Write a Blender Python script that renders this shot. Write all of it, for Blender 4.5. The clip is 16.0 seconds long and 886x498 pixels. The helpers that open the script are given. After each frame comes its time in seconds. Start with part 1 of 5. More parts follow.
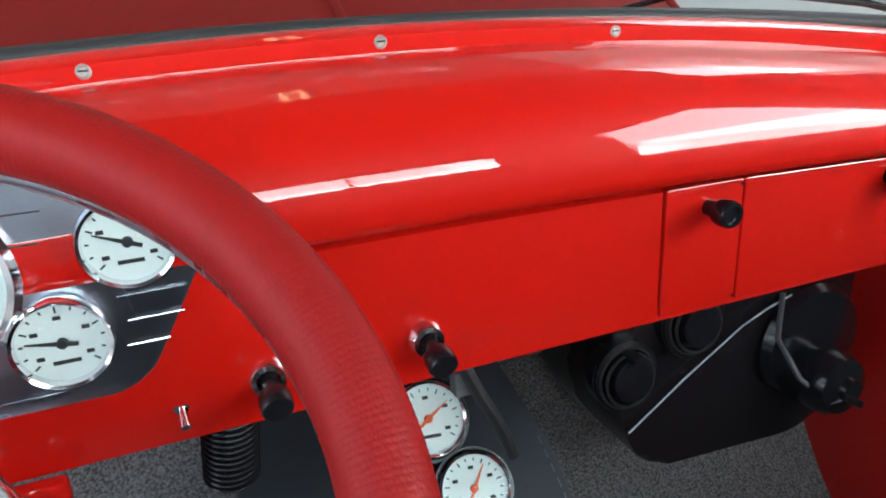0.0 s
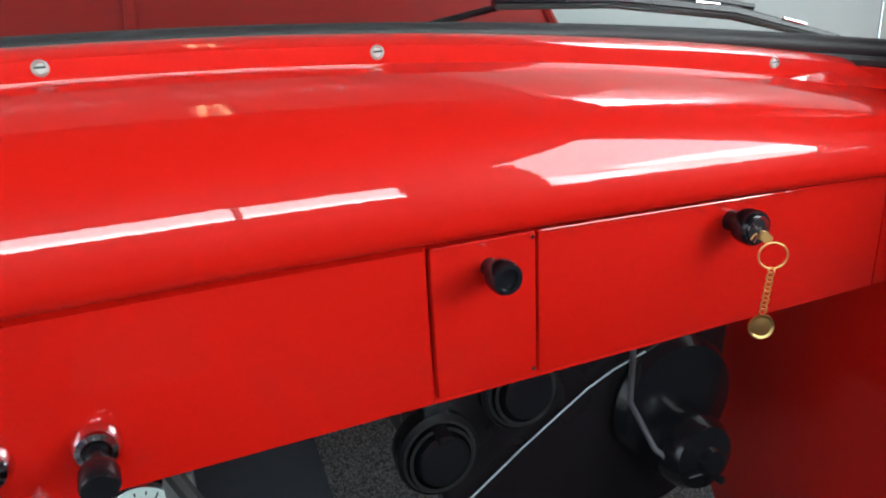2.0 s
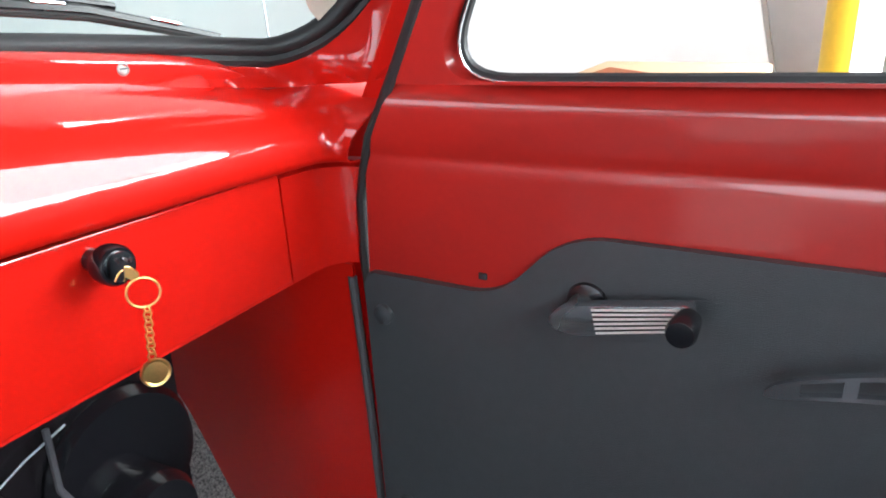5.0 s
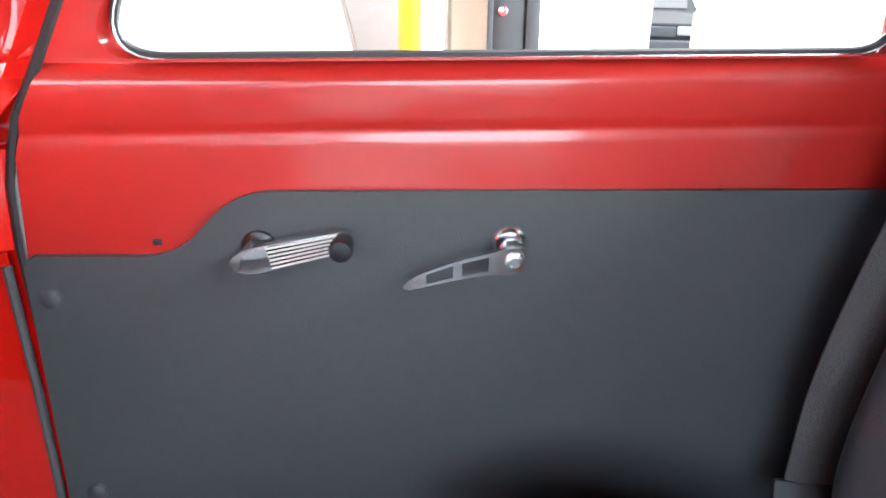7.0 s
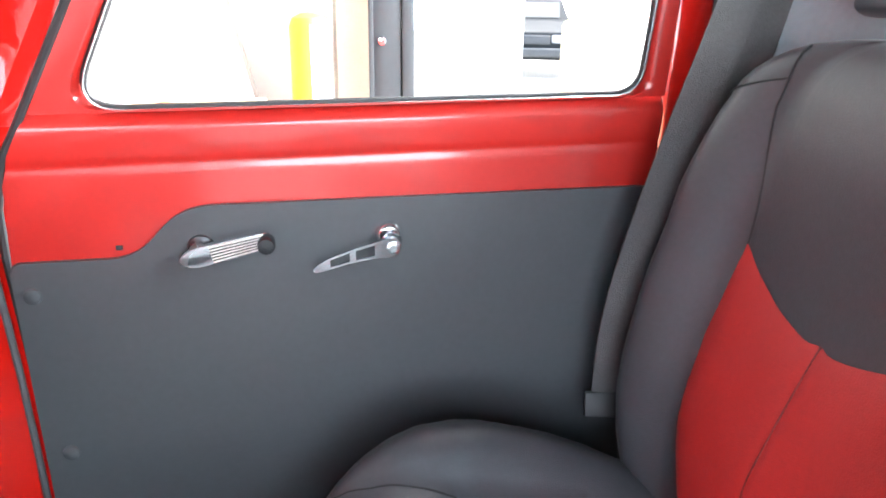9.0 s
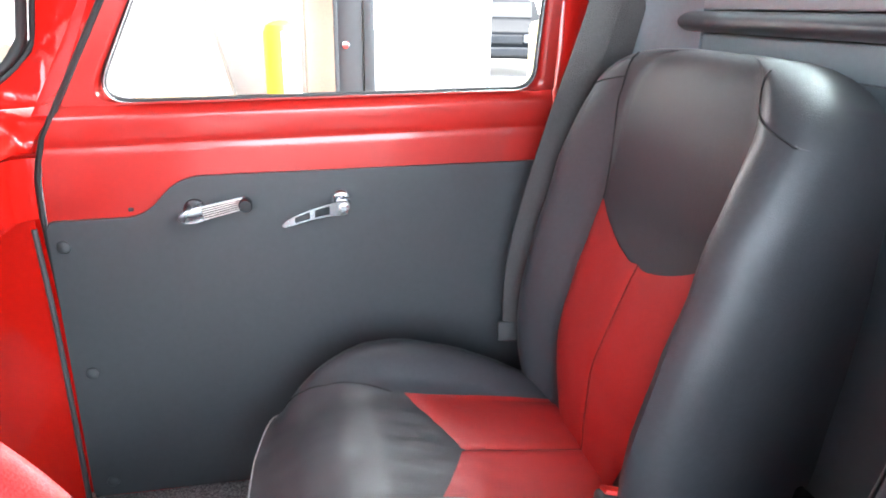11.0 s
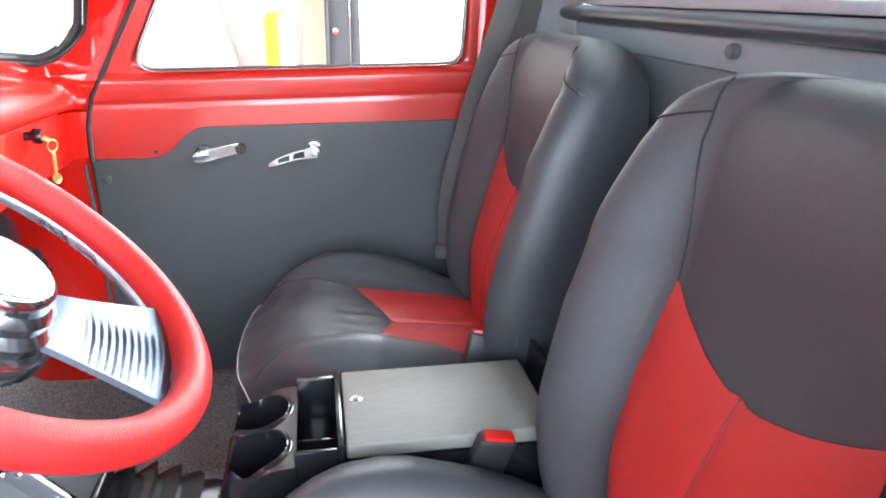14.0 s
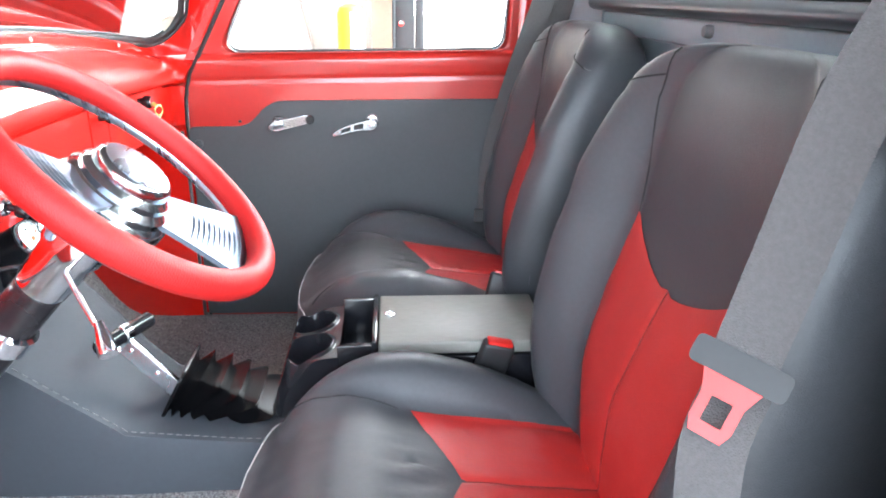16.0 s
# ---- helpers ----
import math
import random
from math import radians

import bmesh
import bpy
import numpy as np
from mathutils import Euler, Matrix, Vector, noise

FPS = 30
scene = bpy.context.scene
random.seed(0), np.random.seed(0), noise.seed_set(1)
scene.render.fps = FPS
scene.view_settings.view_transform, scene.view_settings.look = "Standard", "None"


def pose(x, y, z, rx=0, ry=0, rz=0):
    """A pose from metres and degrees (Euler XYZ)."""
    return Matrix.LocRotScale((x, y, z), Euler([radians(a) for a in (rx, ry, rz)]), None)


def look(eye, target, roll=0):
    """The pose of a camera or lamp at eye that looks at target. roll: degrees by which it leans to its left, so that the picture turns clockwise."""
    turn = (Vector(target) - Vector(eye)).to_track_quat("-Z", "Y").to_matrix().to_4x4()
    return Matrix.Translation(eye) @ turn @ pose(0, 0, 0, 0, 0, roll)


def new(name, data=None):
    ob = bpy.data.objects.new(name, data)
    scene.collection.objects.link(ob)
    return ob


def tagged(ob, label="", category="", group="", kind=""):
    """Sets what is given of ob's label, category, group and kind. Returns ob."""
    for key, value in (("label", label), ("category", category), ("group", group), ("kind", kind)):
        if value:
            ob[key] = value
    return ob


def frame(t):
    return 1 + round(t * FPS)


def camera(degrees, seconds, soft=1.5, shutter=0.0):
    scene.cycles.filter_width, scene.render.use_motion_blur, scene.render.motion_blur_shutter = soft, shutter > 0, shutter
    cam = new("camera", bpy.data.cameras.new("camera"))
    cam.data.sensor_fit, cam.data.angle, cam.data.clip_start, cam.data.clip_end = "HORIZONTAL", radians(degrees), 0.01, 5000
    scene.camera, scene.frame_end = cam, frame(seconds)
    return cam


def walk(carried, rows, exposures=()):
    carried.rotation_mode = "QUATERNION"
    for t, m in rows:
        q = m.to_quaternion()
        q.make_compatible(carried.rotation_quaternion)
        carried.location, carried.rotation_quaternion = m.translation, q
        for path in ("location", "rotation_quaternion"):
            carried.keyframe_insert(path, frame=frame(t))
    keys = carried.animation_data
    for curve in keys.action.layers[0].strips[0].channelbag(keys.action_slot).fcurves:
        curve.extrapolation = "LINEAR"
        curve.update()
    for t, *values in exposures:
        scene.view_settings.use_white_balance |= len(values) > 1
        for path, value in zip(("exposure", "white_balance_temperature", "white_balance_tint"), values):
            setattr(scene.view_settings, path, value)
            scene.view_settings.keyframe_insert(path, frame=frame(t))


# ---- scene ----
cam = camera(65.2, 16.0, soft=1.9)
PATH = [
    (0, (0.085, -0.031, 1.407), (0.748, 1.730, 0.729), -3.3),
    (0.5, (0.166, -0.034, 1.415), (0.748, 1.751, 0.727), -4.0),
    (1, (0.204, -0.035, 1.426), (0.826, 1.738, 0.742), -3.6),
    (1.5, (0.244, -0.023, 1.424), (0.903, 1.738, 0.743), -3.3),
    (2, (0.285, 0.006, 1.403), (0.983, 1.757, 0.736), -3.2),
    (2.5, (0.322, 0.017, 1.402), (1.1, 1.739, 0.745), -3.1),
    (3, (0.348, 0.01, 1.405), (1.245, 1.67, 0.741), -3.3),
    (3.5, (0.372, -0.001, 1.41), (1.424, 1.559, 0.734), -3.4),
    (4, (0.403, -0.008, 1.401), (1.644, 1.398, 0.707), -3.3),
    (4.5, (0.423, -0.012, 1.399), (1.851, 1.19, 0.679), -3.3),
    (5, (0.437, -0.02, 1.395), (2.018, 0.96, 0.66), -3.1),
    (5.2, (0.439, -0.021, 1.398), (2.077, 0.854, 0.656), -3.0),
    (7.3, (0.278, -0.015, 1.366), (2.161, -0.129, 0.702), 1.2),
    (7.5, (0.26, -0.015, 1.364), (2.143, -0.162, 0.706), 1.1),
    (8, (0.215, -0.016, 1.379), (2.089, -0.243, 0.718), 1.1),
    (8.5, (0.144, -0.013, 1.402), (2.013, -0.296, 0.749), 0.9),
    (9, (0.079, -0.008, 1.433), (1.938, -0.341, 0.775), 1.0),
    (9.5, (0.022, -0.003, 1.437), (1.873, -0.374, 0.777), 1.0),
    (10, (-0.039, -0.014, 1.442), (1.812, -0.395, 0.791), 0.7),
    (12.3, (-0.383, -0.056, 1.485), (1.458, -0.442, 0.805), 1.4),
    (12.5, (-0.408, -0.074, 1.488), (1.433, -0.447, 0.804), 1.3),
    (13, (-0.466, -0.105, 1.483), (1.375, -0.479, 0.798), 1.2),
    (13.5, (-0.518, -0.093, 1.47), (1.322, -0.467, 0.783), 1.1),
    (14, (-0.578, -0.09, 1.471), (1.267, -0.438, 0.783), 1.1),
    (14.5, (-0.631, -0.088, 1.462), (1.221, -0.396, 0.772), 1.1),
    (15, (-0.679, -0.086, 1.459), (1.182, -0.335, 0.769), 1.1),
    (15.5, (-0.732, -0.097, 1.449), (1.135, -0.289, 0.757), 1.1),
    (16, (-0.805, -0.131, 1.459), (1.065, -0.279, 0.766), 1.1),
]
EXPOSURES = [(0.0, 0.95), (3.0, 1.12), (5.0, 1.75), (7.5, 2.9), (10.0, 3.2), (12.5, 3.05), (16.0, 3.05)]
walk(cam, [(t, look(eye, target, roll)) for t, eye, target, roll in PATH], EXPOSURES)

# ---- light ----
world = bpy.data.worlds.new("world")
scene.world = world
world.use_nodes = True
wn = world.node_tree.nodes
sky = wn.new("ShaderNodeTexSky")
sky.sky_type, sky.sun_disc = "NISHITA", False
sky.sun_elevation, sky.sun_rotation = radians(50), radians(150)
sky.air_density, sky.dust_density = 1.0, 2.0
wn["Background"].inputs["Strength"].default_value = 0.11
world.node_tree.links.new(sky.outputs["Color"], wn["Background"].inputs["Color"])
sun_data = bpy.data.lights.new("sun", "SUN")
sun_data.energy, sun_data.angle, sun_data.color = 4.0, radians(0.5), (1.0, 0.96, 0.9)
sun = new("sun", sun_data)
sun.matrix_world = look((3, -10, 20), (0, 0, 0))

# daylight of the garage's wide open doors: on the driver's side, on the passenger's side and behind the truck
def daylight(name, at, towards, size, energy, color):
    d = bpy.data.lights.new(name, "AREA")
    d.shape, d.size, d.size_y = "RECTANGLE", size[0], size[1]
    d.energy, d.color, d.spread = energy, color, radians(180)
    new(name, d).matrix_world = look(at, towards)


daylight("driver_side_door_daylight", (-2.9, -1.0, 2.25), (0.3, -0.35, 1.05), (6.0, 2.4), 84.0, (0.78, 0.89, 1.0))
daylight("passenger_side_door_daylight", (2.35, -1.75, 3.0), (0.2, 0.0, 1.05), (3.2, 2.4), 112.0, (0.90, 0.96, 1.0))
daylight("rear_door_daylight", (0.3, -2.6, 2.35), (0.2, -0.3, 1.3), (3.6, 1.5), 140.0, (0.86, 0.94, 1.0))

# ---- materials ----
def rgb(c):
    return (c[0], c[1], c[2], 1.0)


def mat(name, color, rough=0.5, metal=0.0, coat=0.0, vary=0.12, scale=30.0, bump=0.0, bump_scale=400.0, spec=0.5, rvary=0.06, stretch=(1, 1, 1)):
    """A principled surface with colour and gloss that vary at two scales, and fine relief."""
    m = bpy.data.materials.new(name)
    m.use_nodes = True
    n, l = m.node_tree.nodes, m.node_tree.links
    b = n["Principled BSDF"]
    b.inputs["Metallic"].default_value = metal
    b.inputs["Coat Weight"].default_value = coat
    b.inputs["Coat Roughness"].default_value = 0.03
    b.inputs["Specular IOR Level"].default_value = spec
    tc = n.new("ShaderNodeTexCoord")
    mp = n.new("ShaderNodeMapping")
    mp.inputs["Scale"].default_value = stretch
    l.new(tc.outputs["Object"], mp.inputs["Vector"])
    big = n.new("ShaderNodeTexNoise")
    big.inputs["Scale"].default_value = scale * 0.2
    big.inputs["Detail"].default_value = 4
    fine = n.new("ShaderNodeTexNoise")
    fine.inputs["Scale"].default_value = scale * 8
    fine.inputs["Detail"].default_value = 6
    for t in (big, fine):
        l.new(mp.outputs["Vector"], t.inputs["Vector"])
    add = n.new("ShaderNodeMath")
    add.operation = "ADD"
    l.new(big.outputs["Fac"], add.inputs[0])
    l.new(fine.outputs["Fac"], add.inputs[1])
    ramp = n.new("ShaderNodeMapRange")
    ramp.inputs["From Min"].default_value, ramp.inputs["From Max"].default_value = 0.6, 1.4
    l.new(add.outputs[0], ramp.inputs["Value"])
    mix = n.new("ShaderNodeMix")
    mix.data_type = "RGBA"
    mix.inputs[6].default_value = rgb([v * (1 - vary) for v in color])
    mix.inputs[7].default_value = rgb([min(1, v * (1 + vary)) for v in color])
    l.new(ramp.outputs["Result"], mix.inputs[0])
    l.new(mix.outputs[2], b.inputs["Base Color"])
    rr = n.new("ShaderNodeMapRange")
    rr.inputs["From Min"].default_value, rr.inputs["From Max"].default_value = 0.3, 0.7
    rr.inputs["To Min"].default_value, rr.inputs["To Max"].default_value = max(0.0, rough - rvary), min(1.0, rough + rvary)
    l.new(big.outputs["Fac"], rr.inputs["Value"])
    l.new(rr.outputs["Result"], b.inputs["Roughness"])
    if bump:
        bt = n.new("ShaderNodeTexVoronoi")
        bt.inputs["Scale"].default_value = bump_scale
        l.new(mp.outputs["Vector"], bt.inputs["Vector"])
        bp = n.new("ShaderNodeBump")
        bp.inputs["Strength"].default_value = bump
        bp.inputs["Distance"].default_value = 0.001
        l.new(bt.outputs["Distance"], bp.inputs["Height"])
        l.new(bp.outputs["Normal"], b.inputs["Normal"])
    return m


def carpet_material():
    m = mat("grey_loop_carpet", (0.075, 0.075, 0.08), 0.95, vary=0.35, scale=60, bump=1.0, bump_scale=420, spec=0.1)
    n, l = m.node_tree.nodes, m.node_tree.links
    v = n.new("ShaderNodeTexNoise")
    v.inputs["Scale"].default_value, v.inputs["Detail"].default_value = 320, 3
    tc = n.new("ShaderNodeTexCoord")
    l.new(tc.outputs["Object"], v.inputs["Vector"])
    cr = n.new("ShaderNodeValToRGB")
    cr.color_ramp.elements[0].position, cr.color_ramp.elements[0].color = 0.36, (0.085, 0.085, 0.088, 1)
    cr.color_ramp.elements[1].position, cr.color_ramp.elements[1].color = 0.64, (0.29, 0.285, 0.285, 1)
    l.new(v.outputs["Fac"], cr.inputs["Fac"])
    l.new(cr.outputs["Color"], n["Principled BSDF"].inputs["Base Color"])
    return m


def glass_material():
    m = bpy.data.materials.new("clear_glass")
    m.use_nodes = True
    n, l = m.node_tree.nodes, m.node_tree.links
    n.remove(n["Principled BSDF"])
    tr, gl, mx, fr = (n.new("ShaderNode" + k) for k in ("BsdfTransparent", "BsdfGlossy", "MixShader", "Fresnel"))
    gl.inputs["Roughness"].default_value = 0.0
    tr.inputs["Color"].default_value = (0.86, 0.93, 0.91, 1)
    fr.inputs["IOR"].default_value = 1.25
    l.new(fr.outputs[0], mx.inputs[0])
    l.new(tr.outputs[0], mx.inputs[1])
    l.new(gl.outputs[0], mx.inputs[2])
    l.new(mx.outputs[0], n["Material Output"].inputs["Surface"])
    return m


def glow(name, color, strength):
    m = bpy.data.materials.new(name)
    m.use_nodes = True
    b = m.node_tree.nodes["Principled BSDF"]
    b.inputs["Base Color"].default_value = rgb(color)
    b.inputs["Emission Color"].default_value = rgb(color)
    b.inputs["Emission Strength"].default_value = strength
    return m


RED = mat("red_gloss_paint", (0.55, 0.008, 0.004), 0.42, coat=1.0, vary=0.04, scale=12, spec=0.10, rvary=0.03)
def orange_peel(m, scale, depth):
    n, l = m.node_tree.nodes, m.node_tree.links
    tc, nz, bp = n.new("ShaderNodeTexCoord"), n.new("ShaderNodeTexNoise"), n.new("ShaderNodeBump")
    nz.inputs["Scale"].default_value, nz.inputs["Detail"].default_value = scale, 3
    bp.inputs["Distance"].default_value, bp.inputs["Strength"].default_value = depth, 0.5
    l.new(tc.outputs["Object"], nz.inputs["Vector"])
    l.new(nz.outputs["Fac"], bp.inputs["Height"])
    l.new(bp.outputs["Normal"], n["Principled BSDF"].inputs["Coat Normal"])


orange_peel(RED, 55, 0.00022)
# darker copy of the red, with the raised hood's underside shade in the colour
RED_SHADED = mat("shaded_satin_red", (0.19, 0.007, 0.006), 0.55, vary=0.12, scale=8, spec=0.2)
RED_LEATHER = mat("red_leather", (0.42, 0.022, 0.02), 0.42, vary=0.10, scale=25, bump=0.25, bump_scale=700)
RED_GRIP = mat("red_grip_leather", (0.31, 0.006, 0.006), 0.55, spec=0.3, vary=0.08, scale=25, bump=0.16, bump_scale=700, stretch=(1, 1, 0.35))
BLACK_LEATHER = mat("black_leather", (0.042, 0.044, 0.049), 0.42, vary=0.15, scale=20, bump=0.25, bump_scale=800)
SEAM = mat("dark_seam_thread", (0.010, 0.010, 0.011), 0.7)
RED_SEAM = mat("dark_red_seam", (0.15, 0.008, 0.008), 0.6)
STITCH = mat("grey_stitching", (0.13, 0.13, 0.13), 0.7)
PIPING = mat("pale_piping", (0.32, 0.31, 0.30), 0.6)
GREY_VINYL = mat("grey_vinyl", (0.046, 0.050, 0.054), 0.52, vary=0.10, scale=14, bump=0.3, bump_scale=900)
TUNNEL_VINYL = mat("slate_vinyl", (0.036, 0.042, 0.050), 0.55, spec=0.25, vary=0.08, scale=16, bump=0.3, bump_scale=900)
LINER = mat("grey_headliner", (0.13, 0.13, 0.14), 0.8, vary=0.05, scale=10)
REAR_VINYL = mat("light_grey_vinyl", (0.245, 0.285, 0.31), 0.5, vary=0.08, scale=16, bump=0.3, bump_scale=900)
PALE_VINYL = mat("blue_grey_vinyl", (0.32, 0.345, 0.37), 0.48, vary=0.08, scale=16, bump=0.3, bump_scale=900)
LID = mat("worn_grey_lid", (0.175, 0.172, 0.152), 0.52, vary=0.12, scale=18, bump=0.25, bump_scale=500, stretch=(1, 0.35, 1))
PLASTIC = mat("black_plastic", (0.009, 0.009, 0.011), 0.20, vary=0.2, scale=20)
BOOT = mat("glossy_black_rubber", (0.003, 0.003, 0.0035), 0.20, vary=0.2, scale=20, spec=0.14)
RUBBER = mat("black_rubber", (0.014, 0.014, 0.015), 0.55, vary=0.2, scale=20)
GREY_RUBBER = mat("grey_rubber", (0.06, 0.06, 0.065), 0.5, vary=0.2, scale=20)
CHROME = mat("chrome", (0.80, 0.80, 0.82), 0.10, metal=1.0, vary=0.03, scale=20, rvary=0.03)
SOFT_CHROME = mat("satin_chrome", (0.72, 0.73, 0.75), 0.26, metal=1.0, vary=0.04, scale=20, rvary=0.05)
POLISHED = mat("polished_aluminium", (0.58, 0.60, 0.63), 0.18, metal=1.0, vary=0.03, scale=20, rvary=0.05)
BRUSHED = mat("brushed_aluminium", (0.42, 0.47, 0.54), 0.30, metal=1.0, vary=0.06, scale=30, rvary=0.08, stretch=(1, 12, 1))
DARK_METAL = mat("satin_black_metal", (0.014, 0.012, 0.014), 0.26, metal=0.2, vary=0.25, scale=20)
WASHER = mat("dull_nickel", (0.42, 0.39, 0.36), 0.5, metal=0.6, vary=0.1, scale=40)
POST_GREY = mat("blue_grey_paint", (0.018, 0.023, 0.027), 0.6, vary=0.12, scale=10)
RAIL = mat("satin_dark_rail", (0.060, 0.068, 0.076), 0.32, vary=0.15, scale=14)
DOOR_RED = mat("red_waxed_paint", (0.41, 0.014, 0.010), 0.42, coat=1.0, vary=0.06, scale=12, spec=0.4, rvary=0.04)
DOOR_RED.node_tree.nodes["Principled BSDF"].inputs["Coat Roughness"].default_value = 0.12
GOLD = mat("gold_metal", (0.85, 0.56, 0.20), 0.34, metal=1.0, vary=0.1, scale=60)
WHITE_DIAL = mat("white_dial", (0.82, 0.84, 0.85), 0.35, vary=0.03)
INK = mat("dial_ink", (0.02, 0.02, 0.025), 0.6)
PALE_RIB = mat("pale_chrome_rib", (0.80, 0.74, 0.70), 0.38, metal=0.35, vary=0.05)
DARK_CHROME = mat("worn_chrome", (0.58, 0.59, 0.62), 0.24, metal=1.0, vary=0.06, scale=40, rvary=0.05)
ORANGE = mat("orange_needle", (0.85, 0.10, 0.01), 0.45)
CARPET = carpet_material()
SPOKE = mat("dull_blue_aluminium", (0.16, 0.195, 0.25), 0.34, metal=1.0, vary=0.06, scale=30, rvary=0.08, stretch=(1, 12, 1))
GLASS = glass_material()
WEBBING = mat("grey_belt_webbing", (0.066, 0.061, 0.061), 0.75, vary=0.2, scale=30, bump=0.6, bump_scale=600)
RED_PLASTIC = mat("red_plastic", (0.48, 0.014, 0.010), 0.35, vary=0.05)
PLASTER = mat("white_painted_wall", (0.80, 0.79, 0.77), 0.85, vary=0.04, scale=3)
PALE_WALL = mat("pale_green_grey_wall", (0.30, 0.36, 0.35), 0.8, vary=0.05, scale=2)
CONCRETE = mat("concrete_floor", (0.24, 0.235, 0.225), 0.7, vary=0.2, scale=3)
YELLOW = mat("yellow_paint", (0.80, 0.56, 0.04), 0.5, vary=0.1, scale=10)
CARD = mat("brown_cardboard", (0.42, 0.27, 0.15), 0.85, vary=0.12, scale=12)
BRACKET = mat("dull_bracket_steel", (0.10, 0.10, 0.11), 0.4, metal=0.5, vary=0.2, scale=30)
STEEL = mat("galvanised_steel", (0.36, 0.39, 0.42), 0.42, metal=0.6, vary=0.12, scale=20)
STICKER = mat("beige_sticker_back", (0.55, 0.47, 0.38), 0.7, vary=0.06, scale=20)
CARPAINT = mat("dark_car_paint", (0.040, 0.043, 0.046), 0.8, spec=0.02)
CAR_GREY = mat("grey_car_trim", (0.10, 0.105, 0.11), 0.8, spec=0.02)
TUBE = glow("light_tube", (1.0, 0.72, 0.42), 4.0)

# ---- building tools ----
def smooth(a, b, x):
    t = min(1.0, max(0.0, (x - a) / (b - a)))
    return t * t * (3 - 2 * t)


def interp(x, xs, ys):
    return float(np.interp(x, xs, ys))


def thing(name, label, category, at=(0, 0, 0), group="", kind=""):
    e = new(name)
    e.empty_display_size = 0.05
    e.location = at
    return tagged(e, label, category, group, kind)


def part(name, bm, material, parent=None, label="", flat=False):
    """Links a bmesh, given in world places, as one mesh under a thing or a part."""
    me = bpy.data.meshes.new(name)
    bmesh.ops.recalc_face_normals(bm, faces=bm.faces)
    for f in bm.faces:
        f.smooth = not flat
    bm.to_mesh(me)
    bm.free()
    me.materials.append(material)
    if not flat:
        me.set_sharp_from_angle(angle=radians(38))
    ob = new(name, me)
    if parent is not None:
        ob.parent = parent
        base = Matrix.Identity(4)
        p = parent
        while p is not None:
            base = p.matrix_basis.copy() @ base if p.parent is None else p.matrix_parent_inverse.copy() @ p.matrix_basis.copy() @ base
            p = p.parent
        ob.matrix_parent_inverse = base.inverted()
    if label:
        ob["label"] = label
    return ob


def box(x0, x1, y0, y1, z0, z1, bevel=0.003, seg=2, bm=None):
    bm = bm or bmesh.new()
    r = bmesh.ops.create_cube(bm, size=1, matrix=Matrix.Translation(((x0 + x1) / 2, (y0 + y1) / 2, (z0 + z1) / 2)) @ Matrix.Diagonal((x1 - x0, y1 - y0, z1 - z0, 1)))
    if bevel:
        es = list({e for v in r["verts"] for e in v.link_edges})
        bmesh.ops.bevel(bm, geom=es, offset=bevel, segments=seg, profile=0.5, affect="EDGES")
    return bm


def turned(m, bm):
    bmesh.ops.transform(bm, matrix=m, verts=bm.verts)
    return bm


def lathe(profile, m=None, n=32, bm=None):
    """A body of revolution round its z axis from (radius, height) pairs, laid by the pose m."""
    bm = bm or bmesh.new()
    m = m or Matrix.Identity(4)
    rings = []
    for r, h in profile:
        if r < 1e-6:
            rings.append([bm.verts.new(m @ Vector((0, 0, h)))])
        else:
            rings.append([bm.verts.new(m @ Vector((r * math.cos(2 * math.pi * i / n), r * math.sin(2 * math.pi * i / n), h))) for i in range(n)])
    for a, b in zip(rings, rings[1:]):
        for i in range(n):
            j = (i + 1) % n
            if len(a) == 1 and len(b) > 1:
                bm.faces.new((a[0], b[i], b[j]))
            elif len(b) == 1 and len(a) > 1:
                bm.faces.new((a[i], a[j], b[0]))
            elif len(a) > 1:
                bm.faces.new((a[i], a[j], b[j], b[i]))
    return bm


def facing(at, way):
    """The pose at a place whose z axis points along way."""
    q = Vector(way).to_track_quat("Z", "Y")
    return Matrix.Translation(at) @ q.to_matrix().to_4x4()


def tube(points, radius, n=10, closed=False, bm=None, caps=True):
    """A round tube along points; radius a number or a function of the fraction along it."""
    bm = bm or bmesh.new()
    pts = [Vector(p) for p in points]
    k = len(pts)
    rings = []
    up = None
    for i, p in enumerate(pts):
        a = pts[(i - 1) % k] if closed or i > 0 else p
        b = pts[(i + 1) % k] if closed or i < k - 1 else p
        d = (b - a).normalized()
        if up is None:
            up = d.orthogonal().normalized()
        up = (up - d * up.dot(d)).normalized()
        side = d.cross(up)
        r = radius(i / max(1, k - 1)) if callable(radius) else radius
        rings.append([bm.verts.new(p + r * (math.cos(2 * math.pi * j / n) * up + math.sin(2 * math.pi * j / n) * side)) for j in range(n)])
    pairs = list(zip(rings, rings[1:])) + ([(rings[-1], rings[0])] if closed else [])
    for a, b in pairs:
        for j in range(n):
            h = (j + 1) % n
            bm.faces.new((a[j], a[h], b[h], b[j]))
    if caps and not closed:
        bm.faces.new(rings[0][::-1])
        bm.faces.new(rings[-1])
    return bm


